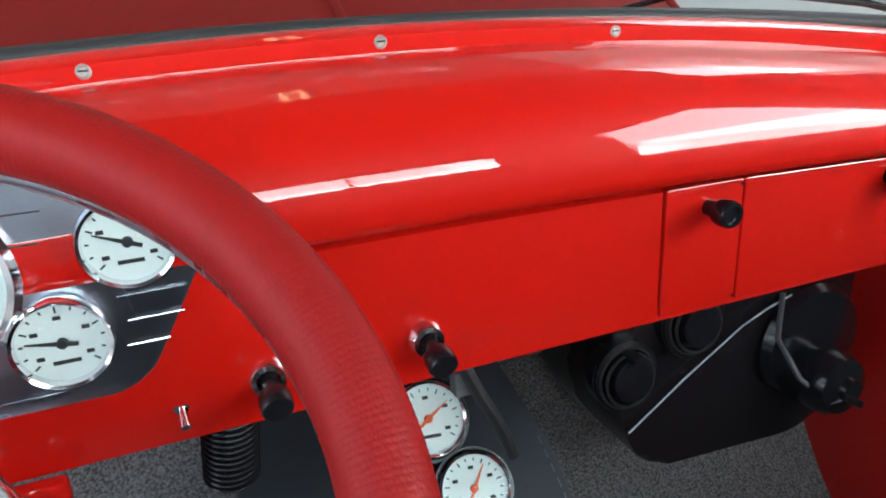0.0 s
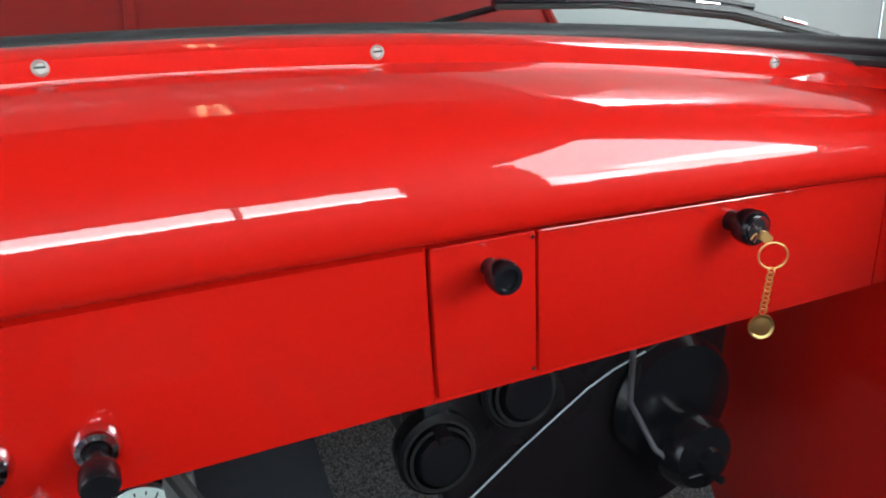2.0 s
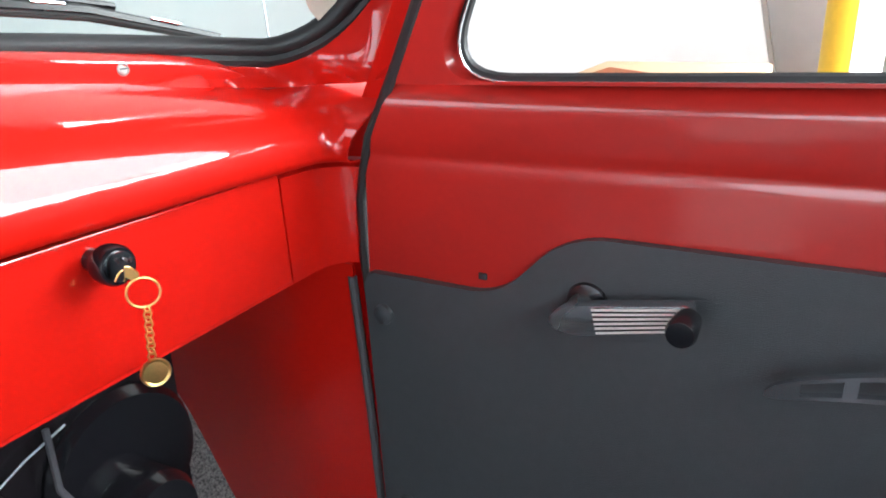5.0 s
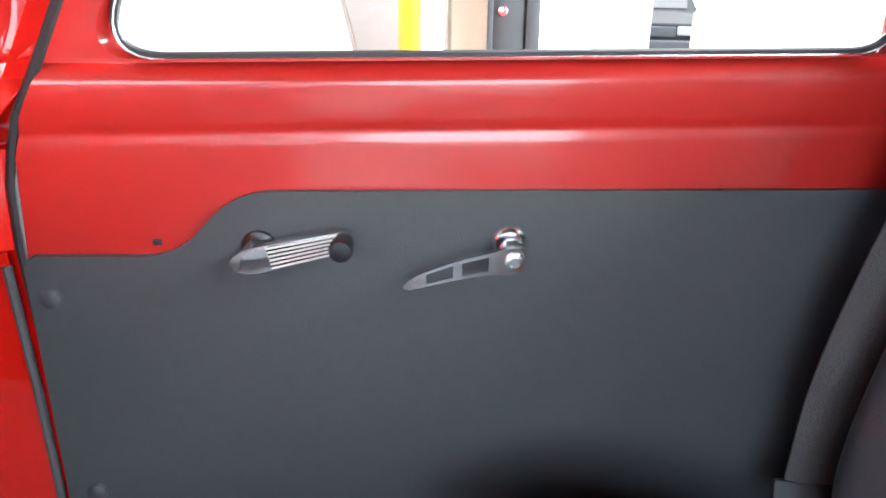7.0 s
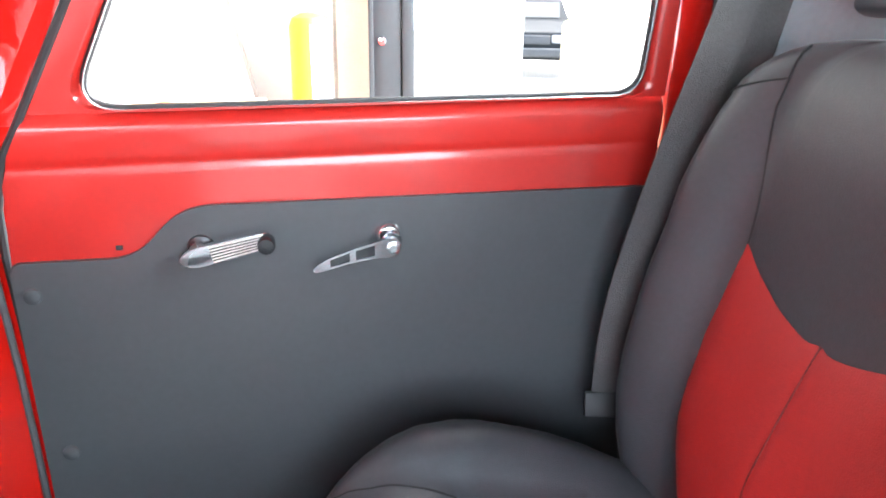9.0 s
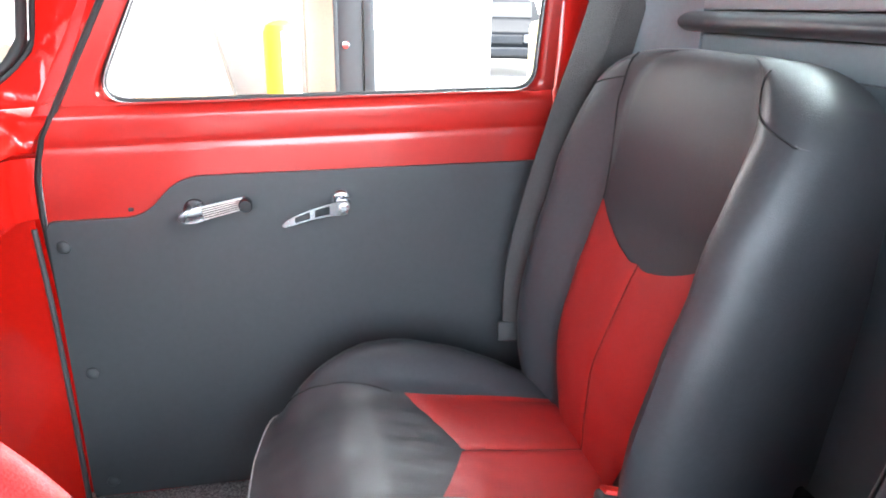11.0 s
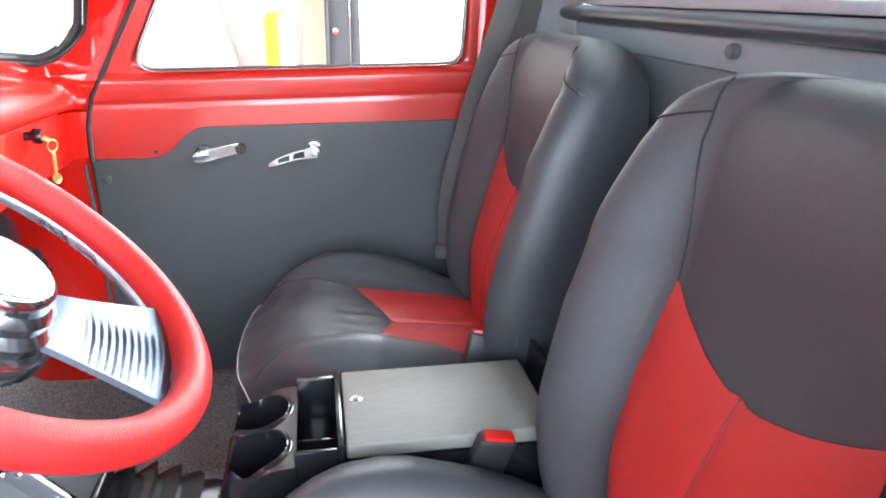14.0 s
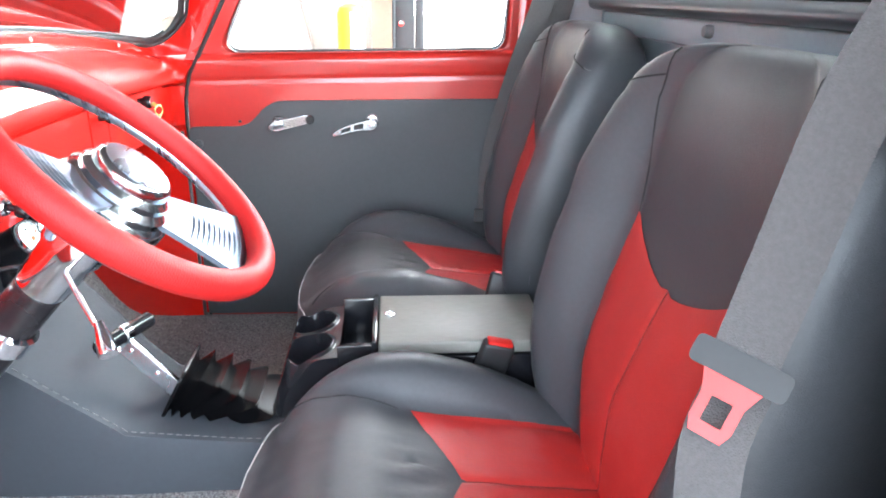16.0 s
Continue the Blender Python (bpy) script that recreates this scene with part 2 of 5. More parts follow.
def torus(centre, normal, major, minor, n=64, m=14, squash=1.0, bm=None):
    bm = bm or bmesh.new()
    base = facing(centre, normal)
    vs = []
    for i in range(n):
        a = 2 * math.pi * i / n
        ring = []
        for j in range(m):
            b = 2 * math.pi * j / m
            r = major + minor * math.cos(b)
            ring.append(bm.verts.new(base @ Vector((r * math.cos(a), r * math.sin(a), squash * minor * math.sin(b)))))
        vs.append(ring)
    for i in range(n):
        for j in range(m):
            bm.faces.new((vs[i][j], vs[(i + 1) % n][j], vs[(i + 1) % n][(j + 1) % m], vs[i][(j + 1) % m]))
    return bm


def sheet(us, vs, place, bm=None):
    """A surface over the grid us x vs, each corner laid by place(u, v)."""
    bm = bm or bmesh.new()
    g = [[bm.verts.new(place(u, v)) for v in vs] for u in us]
    for i in range(len(us) - 1):
        for j in range(len(vs) - 1):
            bm.faces.new((g[i][j], g[i + 1][j], g[i + 1][j + 1], g[i][j + 1]))
    return bm


def thick(bm, depth):
    """Gives a sheet depth against its normals."""
    bmesh.ops.recalc_face_normals(bm, faces=bm.faces)
    bmesh.ops.solidify(bm, geom=bm.faces[:], thickness=depth)
    return bm


def plate(outline, m, depth, bevel=0.0, bm=None):
    """A flat piece with an outline in its own x, y, laid by the pose m, depth along -z."""
    bm = bm or bmesh.new()
    top = [bm.verts.new((x, y, 0)) for x, y in outline]
    bot = [bm.verts.new((x, y, -depth)) for x, y in outline]
    k = len(top)
    ft = bm.faces.new(top)
    bm.faces.new(bot[::-1])
    for i in range(k):
        bm.faces.new((top[i], bot[i], bot[(i + 1) % k], top[(i + 1) % k]))
    if bevel:
        bmesh.ops.bevel(bm, geom=list(ft.edges), offset=bevel, segments=2, profile=0.5, affect="EDGES")
    return turned(m, bm)


def rounded(points, radius, n=5):
    """An outline with its corners rounded; radius a number or one per corner."""
    out = []
    k = len(points)
    for i, p in enumerate(points):
        r = radius[i] if isinstance(radius, (list, tuple)) else radius
        p = Vector(p)
        a, b = Vector(points[i - 1]) - p, Vector(points[(i + 1) % k]) - p
        ra = min(r, a.length * 0.49, b.length * 0.49)
        p0, p1 = p + a.normalized() * ra, p + b.normalized() * ra
        for j in range(n + 1):
            t = j / n
            out.append(tuple((1 - t) ** 2 * p0 + 2 * t * (1 - t) * p + t * t * p1))
    return out


def curve(points, n=8):
    """A smooth line through points."""
    p = [Vector(q) for q in points]
    p = [p[0] * 2 - p[1]] + p + [p[-1] * 2 - p[-2]]
    out = []
    for i in range(1, len(p) - 2):
        for j in range(n):
            t = j / n
            out.append(0.5 * (2 * p[i] + (p[i + 1] - p[i - 1]) * t + (2 * p[i - 1] - 5 * p[i] + 4 * p[i + 1] - p[i + 2]) * t * t + (3 * p[i] - p[i - 1] - 3 * p[i + 1] + p[i + 2]) * t ** 3))
    return out + [p[-2]]


def spaced(*marks):
    """Rising numbers through marks of (value, steps to the next)."""
    out = []
    for (a, k), (b, _) in zip(marks, marks[1:]):
        out += [a + (b - a) * i / k for i in range(k)]
    return out + [marks[-1][0]]


CX = 0.215  # the cab's middle
DOOR_X = 0.905  # inner face of the passenger door
FLOOR = 0.645


def gap_y(z):
    """The front edge of the door at a height."""
    return interp(z, (0.6, 0.85, 1.0, 1.15, 1.22, 1.27, 1.324, 1.80), (0.35, 0.35, 0.352, 0.358, 0.355, 0.34, 0.310, 0.040))


# ---- dashboard ----
def crown(x):
    return 1.374 - 0.058 * ((x - CX) / 0.675) ** 2


def crease(x):
    return 1.272 - 0.016 * ((x - CX) / 0.6) ** 2


PROFILE = ((-0.03, -0.004), (-0.002, 0.0), (0.0, 0.003), (0.0, 0.30), (0.0, 0.60), (0.0, 0.910), (-0.009, 0.935), (-0.009, 0.962), (0.006, 0.970), (0.014, 0.985), (0.0185, 1.02), (0.0205, 1.08), (0.0205, 1.18), (0.0188, 1.30), (0.0152, 1.42), (0.0095, 1.54), (0.0010, 1.66), (-0.0135, 1.79), (-0.036, 1.91), (-0.066, 1.99), (-0.09, 2.02))
DASH_Y = 0.385
RADIUS = 0.034


def dash_path(s):
    """Place and inward direction along the dash's line: straight across, then round the corner towards the door."""
    x1 = DOOR_X - RADIUS
    if s <= x1:
        return Vector((s, DASH_Y)), Vector((0, -1))
    a = (s - x1) / RADIUS
    if a <= math.pi / 2:
        c = Vector((x1, DASH_Y - RADIUS))
        return c + RADIUS * Vector((math.sin(a), math.cos(a))), Vector((-math.sin(a), -math.cos(a)))
    return Vector((DOOR_X, DASH_Y - RADIUS - (a - math.pi / 2) * RADIUS)), Vector((-1, 0))


def dash_point(s, k):
    d, h = PROFILE[k]
    p, inward = dash_path(s)
    x = min(p.x, DOOR_X)
    low = 1.150
    z = low + h * (crease(x) - low) if h <= 1 else crease(x) + (h - 1) * (crown(x) - crease(x))
    pod = 1 - smooth(0.085, 0.135, s)
    if 0.0 <= h < 1.25:
        d = d + pod * (0.015 * smooth(0.0, 0.5, h) - min(d, 0.015) * smooth(0.0, 0.5, h))
    if 0.424 < s < 0.840 and 0.02 < h < 0.94:
        d -= 0.007
    q = p + inward * d
    if s > DOOR_X - RADIUS:
        q.y = max(q.y, gap_y(z) + 0.004)
    return Vector((q.x, q.y, z))


dashboard = thing("dashboard", "gloss red steel dashboard with a rolled top edge", "dashboard", (CX, 0.45, 1.15))
cols = spaced((-0.47, 14), (0.07, 10), (0.14, 12), (0.4235, 1), (0.4245, 18), (0.8395, 1), (0.8405, 5), (0.871, 14), (0.9244, 8), (1.02, 0))
part("body", thick(sheet(cols, range(len(PROFILE)), dash_point), 0.0015), RED, dashboard)
low_left = box(-0.47, -0.01, 0.372, 0.384, 1.118, 1.150, 0.003)
part("lower_panel", low_left, RED, dashboard)

# doors in the dash face
def dash_panel(name, x0, x1, top0, top1, parent):
    z0 = 1.1535
    pts = rounded(((x0, z0), (x1, z0), (x1, top1), (x0, top0)), 0.003, 3)
    m = Matrix(((1, 0, 0, 0), (0, 0, -1, DASH_Y - 0.0015), (0, 1, 0, 0), (0, 0, 0, 1)))
    return part(name, plate(pts, m, 0.006, 0.0012), RED, parent, flat=True)


ash = dash_panel("ashtray_door", 0.4262, 0.5015, 1.2605, 1.2600, dashboard)
glove = dash_panel("glove_box_door", 0.5032, 0.8375, 1.2600, 1.2500, dashboard)


def pull_knob(at, parent, label, scale=0.82):
    p = tuple((r * scale, h) for r, h in ((0.0, 0.0), (0.008, 0.0), (0.008, 0.010), (0.0125, 0.013), (0.0135, 0.017), (0.0135, 0.024), (0.012, 0.0265), (0.0085, 0.0265), (0.008, 0.0245), (0.0, 0.0240)))
    return part("knob", lathe(p, facing(at, (0, -1, 0)), 28), PLASTIC, parent, label)


pull_knob((0.467, DASH_Y - 0.0015, 1.241), ash, "black plastic pull knob")
lock = pull_knob((0.668, DASH_Y - 0.0015, 1.239), glove, "black lock knob with a key in it", 0.98)
part("lock_face", lathe(((0.0, 0.0), (0.0100, 0.0), (0.0098, 0.003), (0.0, 0.0045)), facing((0.668, DASH_Y - 0.0265, 1.239), (0, -1, 0)), 20), CHROME, lock)
for z in (1.2565, 1.159):
    part("door_pin", lathe(((0, 0), (0.0016, 0), (0.0016, 0.0012), (0, 0.0016)), facing((0.4985, DASH_Y - 0.0015, z), (0, -1, 0)), 8), CHROME, ash)


def chain(points, links, name, material, parent):
    k = len(points)
    for i in range(links):
        t = i / max(1, links - 1) * (k - 1)
        a = min(int(t), k - 2)
        p = Vector(points[a]).lerp(Vector(points[a + 1]), t - a)
        n = Vector((0.3, 1, 0.1)) if i % 2 else Vector((1, 0.2, 0.1))
        part(name, torus(p, n, 0.0024, 0.0007, 12, 6), material, parent)


keys = thing("key_chain", "gold key ring with chain and medallion hanging from a lock", "key ring", (0.668, 0.345, 1.17))
kb = plate(rounded(((0, -0.004), (0.009, -0.003), (0.009, 0.003), (0, 0.004)), 0.003), pose(0.669, DASH_Y - 0.030, 1.236, 90, 35, -60), 0.0018)
part("key", kb, GOLD, keys)
part("ring", torus((0.672, 0.345, 1.222), (0.6, 1, 0), 0.0098, 0.0008, 28, 8), GOLD, keys)
chain(((0.672, 0.345, 1.2105), (0.668, 0.345, 1.179)), 10, "link", GOLD, keys)
part("medallion", lathe(((0, -0.001), (0.0092, -0.001), (0.0098, 0), (0.0092, 0.0012), (0.0078, 0.0010), (0.0074, 0.0006), (0.004, 0.0010), (0, 0.0011)), facing((0.668, 0.345, 1.167), (-0.45, -1, 0.1)), 24), GOLD, keys)

# cowl trim with its screws
def trim_point(u, v):
    x = CX + u * 0.66
    k = abs(u)
    end = 1 - smooth(0.93, 1.0, k) * 0.75
    y0 = 0.462 - 0.035 * k ** 3
    d, h = ((0.0, -0.012), (-0.004, 0.0), (-0.0045, 0.014), (0.001, 0.019), (0.010, 0.0215), (0.028, 0.021), (0.034, 0.010))[v]
    z = crown(x) - 0.003
    return Vector((x, y0 + d, z + h * end))


part("cowl_trim", thick(sheet(spaced((-1.0, 6), (-0.93, 30), (0.93, 6), (1.0, 0)), range(7), trim_point), 0.0012), RED, dashboard)
for x in (-0.32, 0.04, 0.231, 0.426, 0.756):
    u = (x - CX) / 0.66
    p = trim_point(u, 2) + Vector((0, 0.001, -0.004))
    s = part("screw", lathe(((0, 0), (0.0050, 0), (0.0046, 0.0016), (0.0034, 0.0024), (0.0029, 0.0014), (0.0, 0.0022)), facing(p, (0, -1, 0.18)), 20), WASHER, dashboard)
    part("slot", turned(facing(p, (0, -1, 0.18)), box(-0.003, 0.003, -0.0006, 0.0006, 0.0018, 0.0029, 0)), INK, s)

# instrument plate and gauges
PLATE_Y = 0.3665
pl = rounded(((-0.127, 1.203), (0.045, 1.203), (0.097, 1.292), (0.082, 1.340), (-0.164, 1.340), (-0.179, 1.292)), [0.02, 0.02, 0.02, 0.03, 0.03, 0.02], 6)
yplane = Matrix(((1, 0, 0, 0), (0, 0, -1, PLATE_Y), (0, 1, 0, 0), (0, 0, 0, 1)))
iplate = part("instrument_plate", plate(pl, yplane, 0.006, 0.0015), BRUSHED, dashboard, "polished aluminium gauge plate with ribs")
for x0, x1, z in ((0.040, 0.077, 1.262), (0.043, 0.073, 1.247), (0.040, 0.063, 1.232), (-0.05, 0.014, 1.316), (-0.05, 0.010, 1.299), (-0.05, 0.012, 1.282), (-0.05, 0.004, 1.212)):
    part("rib", tube(((x0, PLATE_Y - 0.0012, z), (x1, PLATE_Y - 0.0012, z)), lambda t: 0.0022 * (1 - 0.75 * abs(2 * t - 1) ** 6), 8), CHROME, iplate)


def gauge(name, at, way, r, needle, parent, needle_mat, ticks=14, roll=0.0, label=""):
    m = facing(at, way) @ pose(0, 0, 0, 0, 0, roll)
    g = part(name, lathe(((r * 0.9, -0.03), (r * 0.9, 0.0), (r * 1.16, 0.0), (r * 1.18, 0.004), (r * 1.10, 0.0085), (r * 1.02, 0.0075), (r * 0.985, 0.003)), m, 44), CHROME, parent, label)
    part("dial", lathe(((0, 0.0025), (r * 0.99, 0.0025), (r * 0.99, 0.0018), (0, 0.0018)), m, 36), WHITE_DIAL, g)
    for i in range(ticks):
        a = radians(220 - 260 * i / (ticks - 1))
        long = 0.16 if i % 3 == 0 else 0.09
        t = box(r * (0.92 - long), r * 0.92, -0.0005, 0.0005, 0.0025, 0.0029, 0)
        part("tick", turned(m @ Matrix.Rotation(a, 4, "Z"), t), INK, g)
    for i in range(5):
        a = radians(212 - 244 * i / 4)
        t = box(-r * 0.085, r * 0.085, -r * 0.05, r * 0.05, 0.0025, 0.0029, 0)
        part("numeral_bar", turned(m @ Matrix.Translation((r * 0.63 * math.cos(a), r * 0.63 * math.sin(a), 0)), t), INK, g)
    part("caption_bar", turned(m @ Matrix.Translation((0, -r * 0.5, 0)), box(-r * 0.3, r * 0.3, -r * 0.05, r * 0.05, 0.0025, 0.0029, 0)), INK, g)
    nd = plate(((-r * 0.34, -0.0011), (-r * 0.34, 0.0011), (0, 0.0013), (r * 0.78, 0.0003), (r * 0.78, -0.0003), (0, -0.0013)), m @ Matrix.Rotation(radians(needle), 4, "Z") @ Matrix.Translation((0, 0, 0.0052)), 0.0009)
    nd = lathe(((0, 0.0028), (r * 0.13, 0.0028), (r * 0.12, 0.0058), (0, 0.0062)), m, 16, nd)
    part("needle", nd, needle_mat, g)
    glass = part("lens", lathe(((0, 0.0074), (r * 1.0, 0.0066)), m, 28), GLASS, g)
    glass.visible_shadow = False
    return g


gauge("gauge", (0.0515, PLATE_Y, 1.293), (0, -1, 0), 0.0228, 158, dashboard, INK, 13, 0, "round white gauge in a chrome bezel")
gauge("gauge", (0.009, PLATE_Y, 1.242), (0, -1, 0), 0.0232, 170, dashboard, INK, 13, 0, "round white gauge in a chrome bezel")
gauge("gauge", (-0.052, PLATE_Y, 1.285), (0, -1, 0), 0.0430, 150, dashboard, INK, 19, 0, "large round white gauge in a chrome bezel")
part("plate_screw", lathe(((0, 0), (0.006, 0), (0.005, 0.003), (0, 0.0042)), facing((0.104, 0.3685, 1.301), (0, -1, 0)), 18), CHROME, dashboard)


def dash_switch(x, z, kind):
    at = (x, DASH_Y - 0.001, z)
    if kind == "toggle":
        t = part("toggle_switch", lathe(((0, 0), (0.0075, 0), (0.0075, 0.0025), (0.005, 0.003), (0.005, 0.007), (0, 0.007)), facing(at, (0, -1, 0)), 6), CHROME, dashboard, "small chrome toggle switch")
        part("lever", tube(((x, DASH_Y - 0.007, z), (x + 0.001, DASH_Y - 0.019, z - 0.008)), lambda f: 0.0017 + 0.0016 * f, 10), CHROME, t)
        return
    b = part("bezel", lathe(((0, 0), (0.0135, 0), (0.0132, 0.005), (0.011, 0.0085), (0.008, 0.0095), (0.0075, 0.006), (0, 0.006)), facing(at, (0, -1, 0)), 28), CHROME, dashboard, "domed chrome switch bezel")
    if kind == "knob":
        part("knob", lathe(((0, 0.0), (0.005, 0.0), (0.005, 0.012), (0.0095, 0.014), (0.0105, 0.017), (0.0105, 0.026), (0.0095, 0.028), (0.0, 0.0285)), facing((x, DASH_Y - 0.007, z), (0.05, -1, -0.28)), 24), PLASTIC, b, "black plastic knob")
    else:
        part("barrel", lathe(((0, 0), (0.0065, 0), (0.006, 0.004), (0, 0.0045)), facing((x, DASH_Y - 0.008, z), (0, -1, 0)), 18), BRUSHED, b)


dash_switch(0.060, 1.178, "toggle")
dash_switch(0.114, 1.183, "knob")
dash_switch(0.171, 1.187, "ignition")
dash_switch(0.224, 1.184, "knob")
ign = thing("ignition_keys", "brass ignition key with a split ring", "key", (0.171, 0.36, 1.15))
part("key", plate(rounded(((0, -0.0045), (0.020, -0.0045), (0.020, 0.0045), (0, 0.0045)), 0.002), pose(0.171, DASH_Y - 0.012, 1.187, 0, 90, -80), 0.0018), GOLD, ign)
part("ring", torus((0.176, DASH_Y - 0.022, 1.158), (0.2, 1, 0.2), 0.0125, 0.001, 28, 8), CHROME, ign)
part("ring", torus((0.180, DASH_Y - 0.020, 1.135), (0.6, 1, 0.2), 0.012, 0.001, 28, 8), CHROME, ign)

# ---- under the dash ----
hose = thing("air_duct_hose", "black corrugated duct hose under the dashboard", "hose", (0.09, 0.45, 1.05))
hb = bmesh.new()
hp = []
for i in range(16):
    h = -0.072 + i * 0.0058
    hp += [(0.0165, h), (0.0215, h + 0.0012), (0.0222, h + 0.0022), (0.0215, h + 0.0032), (0.0165, h + 0.0044)]
lathe(hp, facing((0.088, 0.452, 1.13), (0.1, -0.2, 1)), 24, hb)
part("hose", hb, PLASTIC, hose)

heater = thing("heater_unit", "satin black heater box with a blower motor below the dashboard", "heater", (0.60, 0.55, 0.90))
hv = rounded(((0.44, 1.13), (0.462, 0.975), (0.495, 0.918), (0.70, 0.905), (0.76, 0.93), (0.77, 1.13)), [0.01, 0.02, 0.03, 0.02, 0.02, 0.01], 4)
part("case", plate(hv, Matrix(((1, 0, 0, 0), (0, 0, -1, 0.475), (0, 1, 0, 0), (0, 0, 0, 1))), 0.16, 0.008), DARK_METAL, heater)
part("fan_housing", lathe(((0, 0), (0.066, 0), (0.068, 0.006), (0.062, 0.016), (0.03, 0.022), (0, 0.023)), facing((0.700, 0.474, 1.028), (0, -1, 0)), 40), PLASTIC, heater)
motor = part("blower_motor", lathe(((0, 0), (0.034, 0), (0.036, 0.01), (0.036, 0.045), (0.030, 0.056), (0.014, 0.061), (0.012, 0.067), (0, 0.068)), facing((0.690, 0.465, 0.998), (0.0, -1, 0.08)), 36), PLASTIC, heater, "domed glossy black blower motor")
part("bracket", tube(((0.645, 0.460, 1.10), (0.640, 0.455, 1.05), (0.650, 0.43, 1.012), (0.672, 0.408, 0.990), (0.692, 0.402, 0.995)), 0.0028, 8), BRACKET, motor)
part("terminal", lathe(((0, 0), (0.004, 0), (0.004, 0.01), (0, 0.011)), facing((0.690, 0.398, 0.992), (0.0, -1, 0.1)), 12), DARK_METAL, motor)
for x, z in ((0.452, 1.052), (0.530, 1.092)):
    o = part("duct_outlet", lathe(((0.034, -0.01), (0.036, 0.0), (0.036, 0.012), (0.030, 0.014), (0.028, 0.006), (0.022, 0.004), (0.022, 0.024), (0.016, 0.026), (0, 0.022)), facing((x, 0.470, z), (0, -1, 0.1)), 32), PLASTIC, heater)
    for k in range(3):
        part("collar", torus((x, 0.462 - 0.005 * k, z), (0, -1, 0.1), 0.035 - 0.004 * k, 0.0015, 32, 6), RUBBER, o)
    part("clip", box(x - 0.006, x + 0.006, 0.440, 0.458, z + 0.022, z + 0.030, 0.002), DARK_METAL, o)
part("control_cable", tube(((0.463, 0.466, 0.980), (0.53, 0.466, 1.026), (0.60, 0.466, 1.069), (0.628, 0.464, 1.083), (0.66, 0.462, 1.094)), 0.0010, 6), STEEL, heater)

firewall = tagged(part("wall_firewall", thick(sheet(spaced((-0.50, 10), (0.93, 0)), (0.60, 0.70, 0.85, 1.15, 1.30), lambda x, z: Vector((x, 0.76 if z > 0.7 else 0.66 + (z - 0.6), z))), 0.01), CARPET), "grey carpeted firewall under the dashboard", "wall", kind="structure")


def floor_z(x, y):
    left = 0.12 * smooth(-0.30, 0.05, x) * (1 - smooth(0.30, 0.34, x))
    return FLOOR + left + 0.30 * smooth(0.52, 0.80, y) + 0.002 * noise.noise((x * 9, y * 9, 0))


part_floor = part("floor", thick(sheet(spaced((-0.50, 44), (0.93, 0)), spaced((-0.60, 44), (0.78, 0)), lambda x, y: Vector((x, y, floor_z(x, y)))), 0.02), CARPET)
tagged(part_floor, "dark grey loop-pile carpet on the cab floor", "floor", kind="structure")

# kick panel below the dash
kick = sheet(spaced((0.368, 8), (0.46, 8), (0.80, 0)), spaced((0.62, 10), (1.148, 0)), lambda y, z: Vector((0.903 + (0.012 * (y - 0.46) / 0.1 if y > 0.46 else 0.0) - 0.022 * smooth(1.10, 1.15, z) * smooth(0.36, 0.5, y), y, z)))
tagged(part("wall_kick_panel", thick(kick, 0.002), RED), "gloss red painted kick panel beside the footwell", "wall", kind="structure")
tagged(part("trim_door_seal", tube([(0.902, gap_y(z) + 0.013, z) for z in spaced((0.62, 8), (1.135, 0))], 0.0045, 8), GREY_RUBBER), "grey rubber seal strip on the door opening", "seal", kind="structure")
tagged(part("trim_gap_seal", tube([(0.908 - 0.10 * max(0, z - 1.319), gap_y(z) - 0.0005, z) for z in spaced((0.62, 10), (1.15, 20), (1.75, 0))], 0.0050, 8), RUBBER), "black rubber seal in the door gap", "seal", kind="structure")

jamb = sheet((-0.03, -0.015, 0.0, 0.015, 0.03), spaced((0.62, 10), (1.15, 20), (1.75, 0)), lambda d, z: Vector((0.922 - 0.10 * max(0, z - 1.319), gap_y(z) + d, z)))
tagged(part("wall_door_jamb", thick(jamb, 0.003), RED), "red painted door jamb behind the gap", "wall", kind="structure")

# ---- windshield ----
def glass_y(x, z):
    u = abs(x - CX) / 0.73
    return 0.520 - 0.150 * u ** 3 - 0.42 * (z - 1.38)


def shield_outline(grow=0.0, n=40):
    """The opening's edge from the middle of its bottom round its right corner and up, mirrored, as x, z."""
    half = []
    for i in range(n + 1):
        x = 0.665 * i / n
        half.append((x, 1.394 - 0.050 * (x / 0.70) ** 2 - grow))
    xe, ze = half[-1]
    r = 0.065
    for i in range(1, 9):
        a = i / 8 * math.pi / 2 * 0.92
        half.append((xe + (r + grow) * math.sin(a), ze + grow + r - (r + grow) * math.cos(a)))
    x2, z2 = half[-1]
    for i in range(1, 7):
        half.append((x2 - 0.016 * i, z2 + 0.055 * i))
    return half


def shield_curve(grow, back=0.0):
    right = [(CX + x, z) for x, z in shield_outline(grow)]
    left = [(CX - x, z) for x, z in shield_outline(grow)][:0:-1]
    return [Vector((x, glass_y(x, z) - back, z)) for x, z in left + right]


